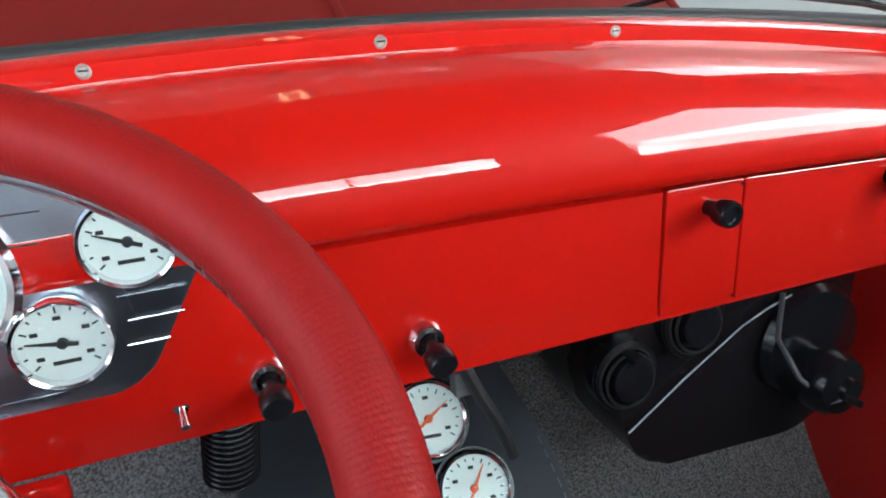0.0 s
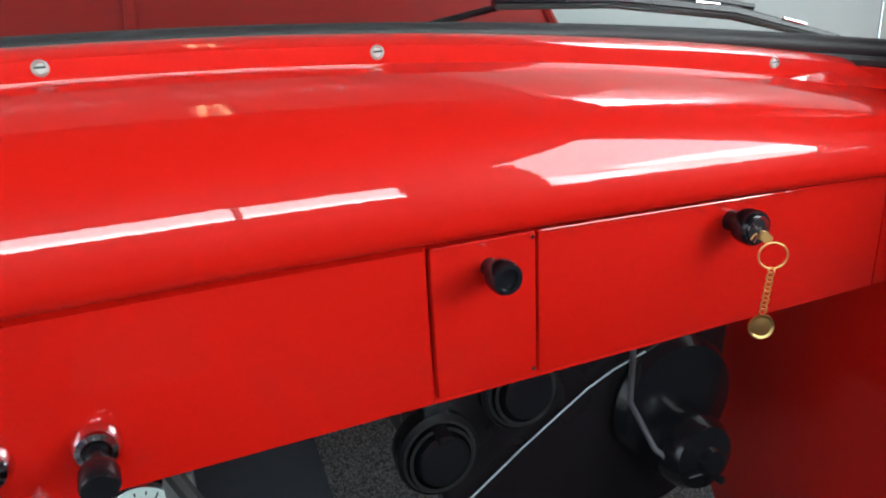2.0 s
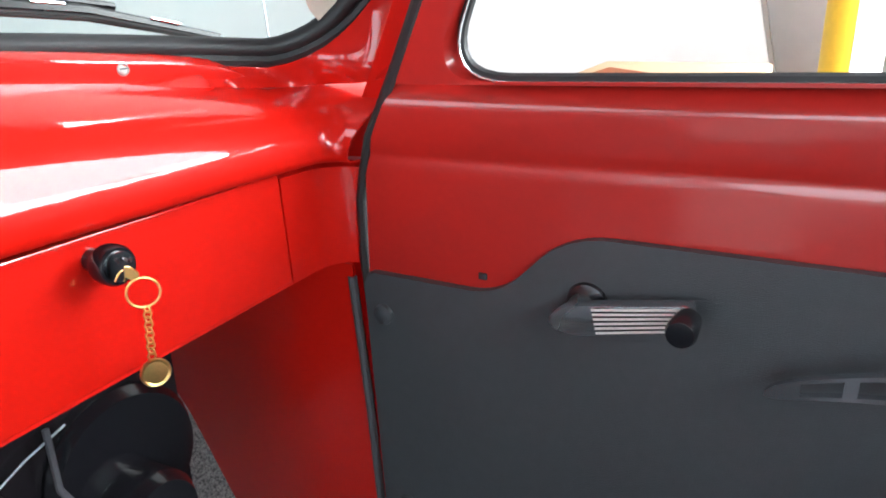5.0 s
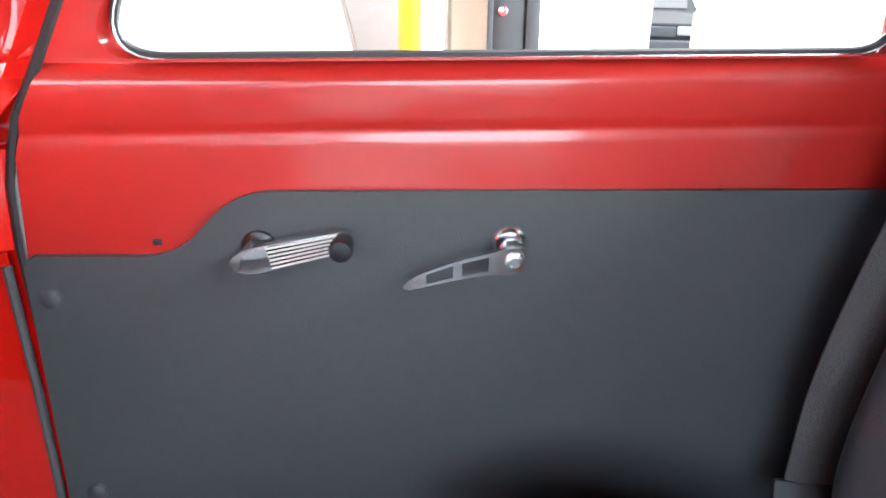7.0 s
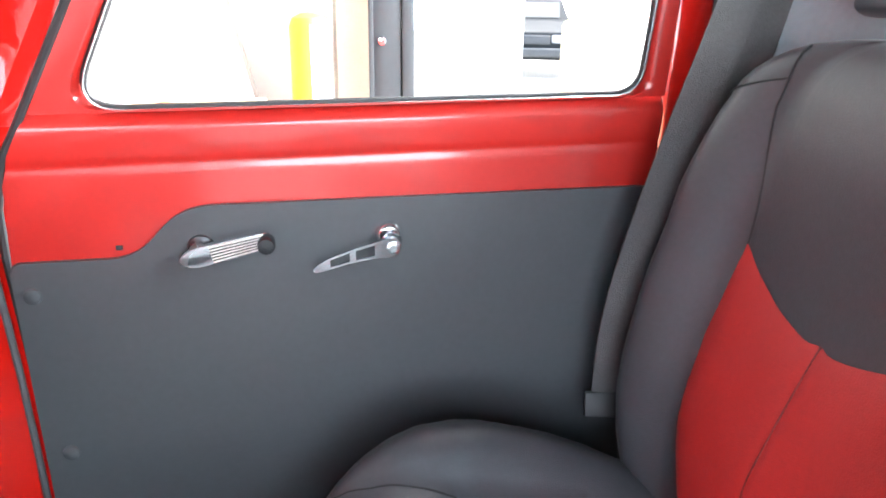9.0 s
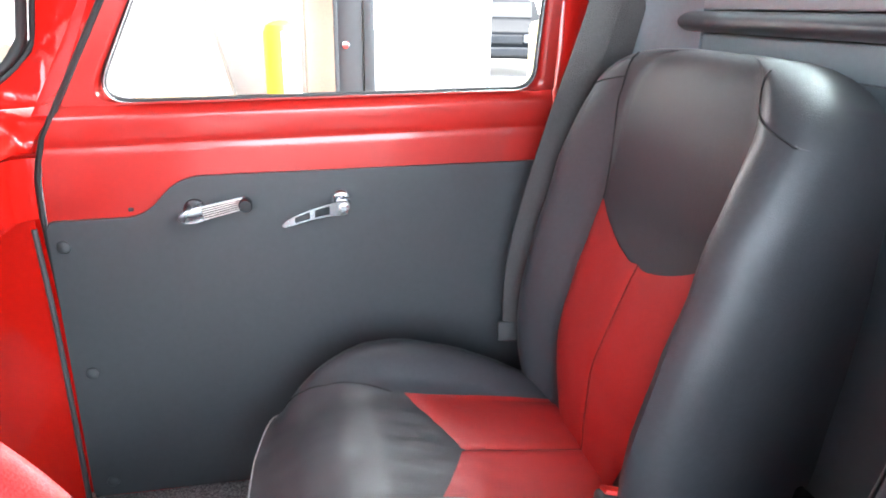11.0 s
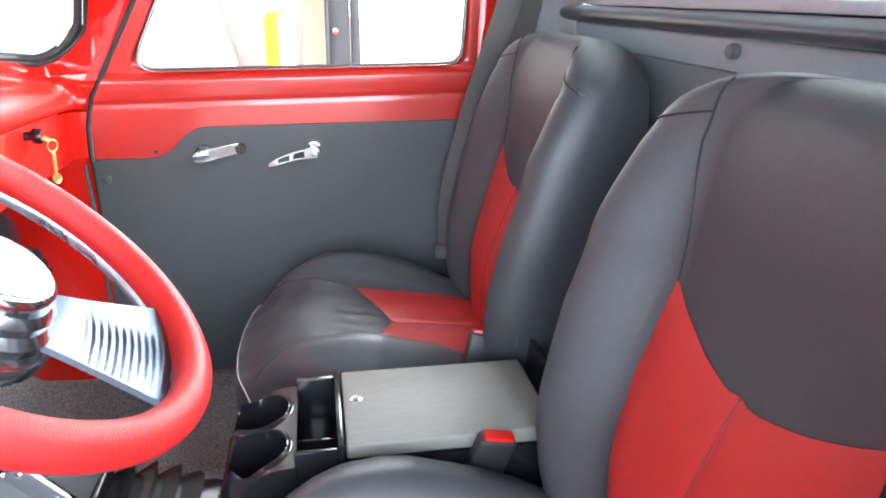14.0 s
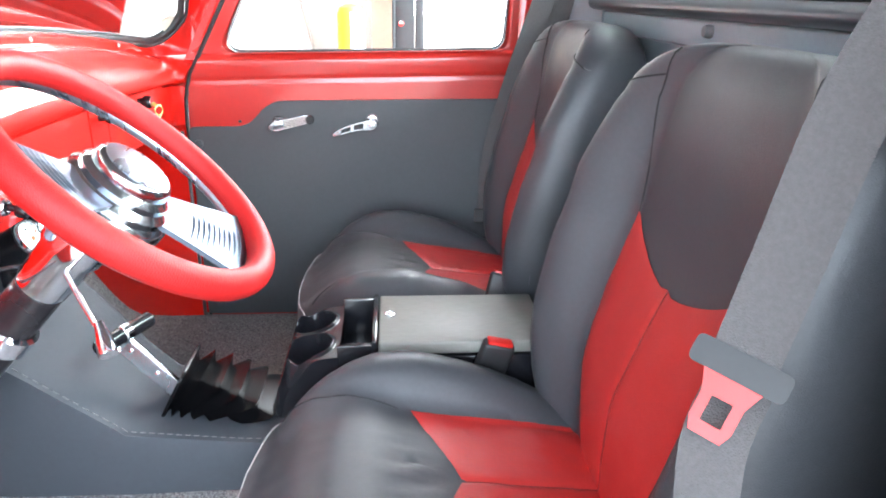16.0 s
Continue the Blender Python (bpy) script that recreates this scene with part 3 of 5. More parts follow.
wind = thing("windshield", "curved windshield with a black rubber seal", "windshield", (CX, 0.5, 1.38))
part("seal", tube(shield_curve(0.004), 0.0082, 10), RUBBER, wind)
part("seal_lip", tube(shield_curve(0.014, 0.006), 0.0055, 8), RUBBER, wind)
gp = part("pane", sheet(spaced((-0.72, 30), (0.72, 0)), spaced((1.335, 10), (1.74, 0)), lambda u, z: Vector((CX + u * (1 - 0.25 * (z - 1.335)), glass_y(CX + u * (1 - 0.25 * (z - 1.335)), z) + 0.004, z))), GLASS, wind)
gp.visible_shadow = False

# steel round the windshield: scuttle below the glass and the windshield post
POST_OUT = [Vector((CX + x, glass_y(CX + x, z) - 0.004, z)) for x, z in shield_outline(0.012)[34:]]
ROW = len(PROFILE) - 3
POST_IN = curve([dash_point(0.80, ROW), dash_point(0.85, ROW), dash_point(0.90, ROW), Vector((0.912, gap_y(1.325) + 0.003, 1.325)), Vector((0.902, gap_y(1.40) + 0.003, 1.40)), Vector((0.887, gap_y(1.55) + 0.003, 1.55)), Vector((0.868, gap_y(1.74) + 0.003, 1.74))], 8)
POST_OUT = curve(POST_OUT[::2] + [POST_OUT[-1]], 4)


def along(line, t):
    k = t * (len(line) - 1)
    i = min(int(k), len(line) - 2)
    return line[i].lerp(line[i + 1], k - i)


def post_point(u, v):
    t = interp(u, (0, 0.35, 0.62, 1.0), (0, 0.30, 0.60, 1.0))
    q = along(POST_OUT, t).lerp(along(POST_IN, u), v)
    return q + Vector((0.008, -0.003, 0)) * math.sin(v * math.pi) * smooth(0.25, 0.5, u)


tagged(part("wall_windshield_post", thick(sheet([i / 40 for i in range(41)], [i / 8 for i in range(9)], post_point), 0.002), RED), "gloss red painted windshield post", "pillar", kind="structure")
tagged(part("trim_scuttle", thick(sheet(spaced((-0.60, 30), (0.60, 0)), range(4), lambda u, v: Vector((CX + u, (0.485 - 0.12 * (abs(u) / 0.72) ** 3, 0.51 - 0.14 * (abs(u) / 0.72) ** 3, 0.54 - 0.15 * (abs(u) / 0.72) ** 3, 0.64 - 0.1 * (abs(u) / 0.72) ** 3)[v], crown(CX + u) + (-0.006, 0.004, -0.002, -0.02)[v]))), 0.002), RED), "gloss red scuttle panel below the glass", "panel", kind="structure")

sticker_at = (0.930, glass_y(0.930, 1.375) - 0.002, 1.378)
st = plate([(0.026 * math.cos(a) * (1 + 0.08 * math.sin(3 * a)), 0.021 * math.sin(a) * (1 + 0.10 * math.cos(4 * a + 1))) for a in [i * 2 * math.pi / 28 for i in range(28)]], facing(sticker_at, (-0.65, -1, -0.1)), 0.0006)
tagged(part("windshield_sticker", st, STICKER), "faded beige round sticker on the windshield", "sticker")

wiper = thing("windshield_wiper", "dark steel windshield wiper parked on the glass", "wiper", (0.7, 0.55, 1.37))
wl = [Vector((0.560, 0.553, 1.402)), Vector((0.68, 0.548, 1.397)), Vector((0.80, 0.535, 1.381)), Vector((0.915, 0.512, 1.350))]
part("blade", tube(wl, lambda t: 0.0068 * (1 - 0.35 * abs(2 * t - 1) ** 4), 8), DARK_METAL, wiper)
part("blade_rubber", tube([p + Vector((0, -0.006, -0.004)) for p in wl], 0.0025, 6), RUBBER, wiper)
part("bridge", tube([wl[0].lerp(wl[1], 0.3) + Vector((0, 0.004, 0.003)), wl[1] + Vector((0.01, 0.006, 0.012)), wl[2].lerp(wl[1], 0.4) + Vector((0, 0.006, 0.010)), wl[2] + Vector((0.03, 0.004, 0.003))], 0.0034, 8), DARK_METAL, wiper)
part("clip", box(0.675, 0.715, 0.548, 0.562, 1.408, 1.417, 0.003), DARK_METAL, wiper)
for k, f in ((0, 0.12), (1, 0.1), (1, 0.75), (2, 0.55)):
    q = wl[k].lerp(wl[k + 1], f) + Vector((0, -0.004, 0.0055))
    d = (wl[k + 1] - wl[k]).normalized() * 0.013
    part("claw", tube((q - d, q, q + d), 0.0016, 8), CHROME, wiper)
part("arm", tube([Vector((0.690, 0.560, 1.412)), Vector((0.60, 0.57, 1.402)), Vector((0.505, 0.58, 1.385)), Vector((0.44, 0.585, 1.365))], 0.003, 8), DARK_METAL, wiper)

fender = thing("fender", "gloss red rounded front fender outside the cab", "fender", (1.0, 0.8, 0.9))
part("skin", thick(sheet([i / 12 for i in range(13)], spaced((0.42, 12), (1.7, 0)), lambda u, y: Vector((0.95 + 0.28 * math.sin(u * 1.5), y, 0.75 + 0.50 * math.cos(u * 1.45) * (1 - 0.25 * (y - 0.42))))), 0.003), RED, fender)
antenna = thing("radio_antenna", "thin steel radio antenna on the cowl", "antenna", (1.0, 0.53, 1.25))
part("mast", tube(((1.0, 0.53, 1.25), (0.985, 0.53, 2.0)), 0.0012, 6), STEEL, antenna)
part("foot", lathe(((0, 0), (0.012, 0), (0.009, 0.02), (0.003, 0.03), (0, 0.03)), facing((1.0, 0.53, 1.23), (0, 0, 1)), 14), CHROME, antenna)

# the raised hood; the shade on its underside is in its dark red
def hood_point(u, v):
    w = 0.50 + 0.22 * v
    x = CX + u * w
    y = 0.66 + 0.75 * v - 0.03 * abs(u) ** 3
    z = 1.352 + 0.30 * v + 0.10 * v * v - 0.05 * abs(u) ** 4
    return Vector((x, y, z))


hood = thing("hood", "gloss red hood standing open in front of the windshield", "hood", (CX, 0.68, 1.35))
part("panel", thick(sheet([i / 16 for i in range(-16, 17)], [i / 14 for i in range(15)], hood_point), 0.004), RED_SHADED, hood)
part("centre_rib", tube([hood_point(0.12, i / 10) + Vector((0, -0.006, 0.0)) for i in range(11)], 0.006, 8), RED_SHADED, hood)
part("edge_fold", tube([hood_point(1.0, i / 14) for i in range(15)], 0.007, 8), RED_SHADED, hood)
part("edge_fold", tube([hood_point(-1.0, i / 14) for i in range(15)], 0.007, 8), RED_SHADED, hood)

# ---- passenger door ----
def sill_profile(h):
    """How far the door's steel stands outward of its inner face, by height from the crease to the sill."""
    return 0.0016 * math.exp(-((h / 0.10) ** 2)) - 0.0035 * smooth(-0.05, 0.6, h) + 0.016 * max(0.0, (h - 0.66) / 0.34) ** 1.8


SILL_Z, CREASE_Z = 1.319, 1.254


def sill(y):
    """The window sill, which rises a little towards the rear."""
    return SILL_Z + 0.016 * (0.264 - y) / 0.666


WIN = ((0.264, sill(0.264)), (-0.402, sill(-0.402)), (-0.415, 1.70), (0.072, 1.70))
win_edge = rounded(WIN, [0.060, 0.035, 0.05, 0.05], 8)


door = thing("truck_door", "red painted steel truck door with a grey vinyl panel", "door", (DOOR_X, -0.03, FLOOR))
def door_point(u, v):
    y = gap_y(1.2) * (1 - u) - 0.435 * u
    base = CREASE_Z + 0.020 * (0.35 - y) / 0.75
    top = sill(y)
    z = base + v * (top - base) if v >= -0.3 else 0.62 + (v + 2) / 1.7 * (base - 0.3 * (top - base) - 0.62)
    front = gap_y(z) - 0.005
    y = front * (1 - u) - 0.435 * u
    return Vector((DOOR_X + sill_profile(v), y, z))


vs_ = spaced((-2.0, 6), (-0.3, 4), (-0.1, 4), (0.0, 6), (0.15, 4), (0.3, 6), (0.66, 12), (1.0, 0))
part("lower_shell", thick(sheet([i / 30 for i in range(31)], vs_, door_point), 0.0015), DOOR_RED, door)
# window frame: a band between the opening and the door's outer edge
OUT = ((gap_y(1.318) - 0.006, sill(0.31) - 0.003), (-0.435, sill(-0.435) - 0.003), (-0.435, 1.76), (gap_y(1.76) - 0.006, 1.76))
out_edge = rounded(OUT, [0.006, 0.004, 0.01, 0.01], 8)


def frame_ring(k, v):
    (y, z), (oy, oz) = win_edge[k], out_edge[k]
    yy, zz = y + (oy - y) * v, z + (oz - z) * v
    dist = math.hypot(yy - y, zz - z)
    return Vector((DOOR_X - 0.001 + 0.014 * (1 - smooth(0.0, 0.016, dist)) - max(0, zz - SILL_Z) * 0.10, yy, zz))


fb = bmesh.new()
n_e = len(win_edge)
FRAME_V = (0, 0.03, 0.06, 0.1, 0.15, 0.22, 0.32, 0.5, 0.75, 1.0)
ring = [[fb.verts.new(frame_ring(kk, v)) for v in FRAME_V] for kk in range(n_e)]
for kk in range(n_e):
    a, b = ring[kk], ring[(kk + 1) % n_e]
    for j in range(len(FRAME_V) - 1):
        fb.faces.new((a[j], b[j], b[j + 1], a[j + 1]))
bmesh.ops.remove_doubles(fb, verts=fb.verts, dist=0.0004)
part("window_frame", fb, DOOR_RED, door)
part("window_seal", tube([(DOOR_X + 0.006 - max(0, z - SILL_Z) * 0.10, y, z + 0.001) for y, z in win_edge], 0.0042, 8, True), RUBBER, door)
part("window_bead", tube([(DOOR_X + 0.001 - max(0, z - SILL_Z) * 0.10, y, z - 0.001) for y, z in win_edge], 0.0009, 6, True), DARK_CHROME, door)

pn = rounded(((0.352, 0.652), (-0.425, 0.652), (-0.425, 1.219), (0.157, 1.209), (0.214, 1.148), (0.352, 1.146)), [0.01, 0.01, 0.01, 0.035, 0.03, 0.012], 7)
ypl = Matrix(((0, 0, -1, DOOR_X - 0.009), (1, 0, 0, 0), (0, 1, 0, 0), (0, 0, 0, 1)))
part("door_panel", plate(pn, ypl, 0.008, 0.003), GREY_VINYL, door, "grey vinyl covered door panel", flat=True)
for y, z in ((0.332, 1.106), (0.322, 0.890), (0.318, 0.680)):
    part("panel_button", lathe(((0, 0), (0.0105, 0), (0.0095, 0.003), (0.006, 0.005), (0, 0.0058)), facing((DOOR_X - 0.009, y, z), (-1, 0, 0)), 20), GREY_VINYL, door, "grey vinyl covered button")
part("lock_slot", box(DOOR_X - 0.002, DOOR_X + 0.001, 0.228, 0.236, 1.156, 1.162, 0.001), INK, door)

# window crank
XD = DOOR_X - 0.009
crank = part("window_crank", lathe(((0, 0), (0.013, 0), (0.013, 0.008), (0.010, 0.020), (0, 0.021)), facing((XD, 0.139, 1.154), (-1, 0, 0)), 28), SOFT_CHROME, door, "ribbed chrome window crank with a black knob")
arm = rounded(((0.006, -0.0120), (-0.085, -0.0095), (-0.085, 0.0095), (0.006, 0.0120), (0.026, 0.0)), [0.01, 0.006, 0.006, 0.01, 0.01], 4)
am = Matrix.Translation((XD - 0.026, 0.139, 1.154)) @ Matrix(((0, 0, -1, 0), (1, 0, 0, 0), (0, 1, 0, 0), (0, 0, 0, 1))) @ Matrix.Rotation(radians(-13), 4, "Z")
part("arm", plate(arm, am, 0.012, 0.003), SOFT_CHROME, crank)
part("arm_inlay", plate(rounded(((-0.016, -0.0105), (-0.080, -0.0086), (-0.080, 0.0086), (-0.016, 0.0105)), 0.002, 3), am @ Matrix.Translation((0, 0, 0.0012)), 0.002), PLASTIC, crank)
for i in range(6):
    v = -0.0082 + 0.0033 * i
    part("rib", tube([am @ Vector((-0.016, v * 1.1, 0.0015)), am @ Vector((-0.080, v * 0.92, 0.0015))], 0.0010, 6), PALE_RIB, crank)
part("escutcheon", lathe(((0, 0), (0.0165, 0), (0.0155, 0.003), (0.011, 0.005), (0, 0.005)), facing((XD, 0.138, 1.158), (-1, 0, 0)), 28), DARK_METAL, crank)
part("knob", lathe(((0, 0), (0.009, 0), (0.0095, 0.004), (0.0105, 0.020), (0.009, 0.024), (0, 0.0245)), facing(am @ Vector((-0.082, 0, 0)), (-1, 0, 0)), 24), PLASTIC, crank, "black plastic crank knob")

# door release lever
lev = part("door_lever", lathe(((0, 0), (0.013, 0), (0.013, 0.006), (0.011, 0.016), (0.010, 0.024), (0, 0.025)), facing((XD, -0.088, 1.159), (-1, 0, 0)), 28), DARK_CHROME, door, "slotted chrome door release lever")
part("boss", lathe(((0, 0), (0.0085, 0), (0.008, 0.002), (0.005, 0.0025), (0.0045, 0.001), (0, 0.001)), facing((XD - 0.0325, -0.088, 1.159), (-1, 0, 0)), 24), SOFT_CHROME, lev)


def lever_plate():
    """The lever's flat arm, curving down to a rounded tip, with two slots through it."""
    def place(t, v):
        half = interp(t, (0, 0.10, 0.25, 0.55, 0.85, 0.95, 1.0), (0.0110, 0.0122, 0.0100, 0.0084, 0.0066, 0.0048, 0.0018))
        return Vector((XD - 0.026 - 0.004 * math.sin(3 * t), -0.093 + 0.100 * t, 1.160 + v * half - 0.004 * t - 0.022 * t * t))

    bm = bmesh.new()
    ts, rows = [i / 40 for i in range(41)], (-1.0, -0.94, -0.66, 0.66, 0.94, 1.0)
    g = [[bm.verts.new(place(t, v)) for v in rows] for t in ts]
    for i in range(40):
        for j in range(5):
            if j == 2 and (0.27 < ts[i] < 0.49 or 0.55 < ts[i] < 0.78):
                continue
            bm.faces.new((g[i][j], g[i + 1][j], g[i + 1][j + 1], g[i][j + 1]))
    return thick(bm, 0.0055)


part("lever_arm", lever_plate(), DARK_CHROME, lev, "flat slotted chrome arm")
part("escutcheon", lathe(((0, 0), (0.017, 0), (0.016, 0.004), (0.012, 0.008), (0, 0.009)), facing((XD, -0.086, 1.166), (-1, 0, 0)), 28), CHROME, lev)

# ---- cab shell behind ----
tagged(part("wall_pillar_right", box(0.900, 0.99, -0.485, -0.437, 0.60, 1.76, 0.006), RED), "red painted door pillar behind the passenger door", "pillar", kind="structure")
tagged(part("trim_pillar_cover", box(0.885, 0.985, -0.60, -0.486, 0.60, 1.76, 0.012), GREY_VINYL), "grey vinyl pillar cover behind the door", "trim", kind="structure")
corner = sheet(spaced((0.0, 8), (1.0, 0)), spaced((0.9, 4), (1.76, 0)), lambda u, z: Vector((0.742 + 0.155 * math.sin(u * 1.5), -0.598 + 0.115 * (1 - math.cos(u * 1.5)), z)))
tagged(part("trim_corner", thick(corner, 0.01), REAR_VINYL), "padded blue-grey vinyl cab corner", "trim", kind="structure")


def back_wall(x, z):
    y = interp(z, (0.6, 1.33, 1.36, 1.392), (-0.64, -0.612, -0.606, -0.602))
    return Vector((x, y, z))


tagged(part("wall_rear_lower", thick(sheet(spaced((-0.50, 8), (0.93, 0)), (0.6, 0.8, 1.0, 1.2, 1.33, 1.36, 1.392), back_wall), 0.02), mat("slate_rear_vinyl", (0.150, 0.170, 0.185), 0.5, vary=0.08, scale=16, bump=0.3, bump_scale=900)), "slate grey vinyl covered rear cab wall", "wall", kind="structure")
tagged(part("trim_rear_strip", box(-0.50, 0.80, -0.625, -0.592, 1.386, 1.4285, 0.004, 3), REAR_VINYL), "light grey padded strip along the rear cab wall", "trim", kind="structure")
rail = thing("rear_rail", "glossy dark rail below the rear window", "rail", (CX, -0.58, 1.43))
part("rail", thick(sheet(spaced((-0.48, 8), (0.76, 0)), range(13), lambda x, v: Vector((x, -0.590 + 0.030 * math.sin(v / 12 * math.pi), 1.4445 - 0.0140 * math.cos(v / 12 * math.pi)))), 0.003), RAIL, rail)
part("rail_step", box(-0.48, 0.76, -0.612, -0.588, 1.4600, 1.474, 0.003), PALE_VINYL, rail)
part("backing", box(-0.50, 0.93, -0.645, -0.614, 1.4200, 1.4743, 0.002), RAIL, rail)
part("knob", lathe(((0, 0), (0.009, 0), (0.010, 0.004), (0.008, 0.012), (0, 0.013)), facing((0.206, -0.592, 1.414), (0, 1, 0)), 18), STITCH, rail, "round grey knob")
rw = bmesh.new()
for b in ((-0.50, -0.36, 1.475, 1.76), (0.79, 0.93, 1.475, 1.76), (-0.36, 0.79, 1.68, 1.76)):
    box(b[0], b[1], -0.64, -0.60, b[2], b[3], 0.003, bm=rw)
tagged(part("wall_rear_upper", rw, GREY_VINYL), "grey vinyl wall round the rear window", "wall", kind="structure")
rwin = thing("window_rear", "rear cab window with a dark rubber frame", "window", (CX, -0.62, 1.475), kind="structure")
for b in ((-0.36, 0.79, 1.474, 1.486), (-0.36, -0.348, 1.486, 1.68), (0.778, 0.79, 1.486, 1.68), (-0.348, 0.778, 1.668, 1.68), (0.40, 0.412, 1.486, 1.668)):
    part("frame", box(b[0], b[1], -0.632, -0.606, b[2], b[3], 0.003), RUBBER, rwin)
rp = part("pane", box(-0.348, 0.778, -0.622, -0.619, 1.486, 1.668, 0), GLASS, rwin)
rp.visible_shadow = False
tagged(part("ceiling", box(-0.52, 0.95, -0.64, 0.40, 1.765, 1.80, 0.01), LINER), "grey headliner of the cab", "ceiling", kind="structure")

# driver's side door pillar
tagged(part("wall_pillar_left", box(-0.545, -0.475, -0.62, -0.43, 0.60, 1.76, 0.02, 3), PALE_VINYL), "grey vinyl covered pillar of the driver's doorway", "pillar", kind="structure")

tagged(part("wall_kick_panel_left", box(-0.50, -0.472, 0.36, 0.80, 0.60, 1.36, 0.006), RED), "gloss red kick panel on the driver's side", "wall", kind="structure")
tagged(part("wall_windshield_post_left", tube(((-0.50, 0.36, 1.34), (-0.47, 0.26, 1.52), (-0.44, 0.14, 1.78)), 0.03, 12), RED), "gloss red windshield post on the driver's side", "pillar", kind="structure")
tagged(part("trim_door_header", box(-0.53, -0.47, -0.62, 0.16, 1.735, 1.775, 0.01), RED), "red painted header over the driver's doorway", "trim", kind="structure")

# ---- seats ----
inner_side = -1  # the side of the seat that faces the console, whose bolster is fuller


def seat_w(z):
    return interp(z, (0.86, 0.95, 1.0, 1.12, 1.20, 1.28, 1.33, 1.36, 1.42), (0.212, 0.240, 0.249, 0.256, 0.257, 0.253, 0.245, 0.236, 0.220))


def seat_front(x, z):
    base = interp(z, (0.86, 0.93, 1.0, 1.1, 1.2, 1.3, 1.37, 1.42), (-0.385, -0.388, -0.398, -0.421, -0.447, -0.462, -0.474, -0.485))
    b = interp(z, (0.86, 0.95, 1.05, 1.15, 1.25, 1.33, 1.38), (0.044, 0.070, 0.088, 0.093, 0.084, 0.056, 0.028))
    b *= 1.0 if x * inner_side > 0 else 0.74
    k = abs(x) / seat_w(z)
    belly = 0.012 * math.exp(-((z - 1.02) / 0.08) ** 2) * (1 - k * k) + 0.006 * math.exp(-((z - 1.33) / 0.07) ** 2) * (1 - smooth(0.10, 0.66, k))
    return base + b * smooth(0.52, 0.88, k) + belly - 0.005 * math.exp(-(((k - 0.605) / 0.05) ** 2))


def seat_rear(z):
    return interp(z, (0.8, 1.2, 1.33, 1.40), (-0.560, -0.575, -0.572, -0.56))


def back_surface(x, z):
    k = min(0.999, abs(x) / seat_w(z))
    dd = (1 - k ** 7) ** 0.30
    r = seat_rear(z)
    return r + (seat_front(x, z) - r) * (0.5 + 0.5 * dd)


def seat_back_mesh():
    bm = bmesh.new()
    levels = spaced((0.80, 4), (0.92, 30), (1.345, 0))
    front = [-math.cos(math.pi * i / 40) * 0.35 + (2 * i / 40 - 1) * 0.65 for i in range(41)]
    rear = front[::-2][1:-1]
    n = len(front) + len(rear)
    rings = []

    def section(z, shrink=1.0, zz=None):
        w = seat_w(z)
        r = seat_rear(z)
        mid = -0.520
        out = []
        for i, k in enumerate(front + rear):
            x = w * k
            y = back_surface(x, z)
            if i >= len(front):
                y = r + (seat_front(x, z) - r) * (0.5 - 0.5 * (max(0.0, 1 - abs(k) ** 7)) ** 0.30)
            out.append(bm.verts.new((x * (0.25 + 0.75 * shrink), mid + (y - mid) * shrink, zz if zz is not None else z)))
        return out

    for z in levels:
        rings.append(section(z))
    for i in range(1, 9):
        a = i / 8 * math.pi / 2 * 0.97
        rings.append(section(1.345 + 0.004 * i, math.cos(a) ** 0.62, 1.345 + 0.068 * math.sin(a) ** 1.15))
    for a, b in zip(rings, rings[1:]):
        for i in range(n):
            j = (i + 1) % n
            bm.faces.new((a[i], a[j], b[j], b[i]))
    bm.faces.new(rings[-1])
    bm.faces.new(rings[0][::-1])
    return bm


def dome_point(x, a):
    """A place on the rounded top of the backrest: x across, a the angle over the top from the front."""
    z = 1.345 + 0.021 * a
    f = max(0.0, math.cos(a)) ** 0.62
    wide = max(-seat_w(z) * 0.97, min(seat_w(z) * 0.97, x / (0.25 + 0.75 * f)))
    return Vector((wide * (0.25 + 0.75 * f), -0.52 + (back_surface(wide, z) + 0.52) * f, 1.345 + 0.068 * math.sin(a) ** 1.15))


def insert_half(z):
    return interp(z, (0.86, 0.90, 0.95, 1.0, 1.05, 1.10, 1.15, 1.205), (0.075, 0.092, 0.116, 0.132, 0.141, 0.146, 0.147, 0.143))


def back_insert_point(u, v):
    top = 1.152 + 0.052 * abs(u) ** 1.7 + 0.004 * math.exp(-(u / 0.07) ** 2)
    z = 0.885 + (top - 0.885) * v
    x = u * insert_half(z)
    edge = max(abs(u) ** 14, v ** 14)
    groove = 0.0025 * math.exp(-(u / 0.035) ** 2)
    return Vector((x, back_surface(x, z) + 0.0055 - 0.0038 * edge - groove + 0.0012 * noise.noise((x * 25, z * 25, 3)), z))


CUSH_Y0, CUSH_Y1, CUSH_W = -0.44, 0.060, 0.262


RIDGE_V = (-1.0, -0.7, -0.46, -0.23, 0.12, 0.43, 0.62, 0.78, 0.89, 1.0)


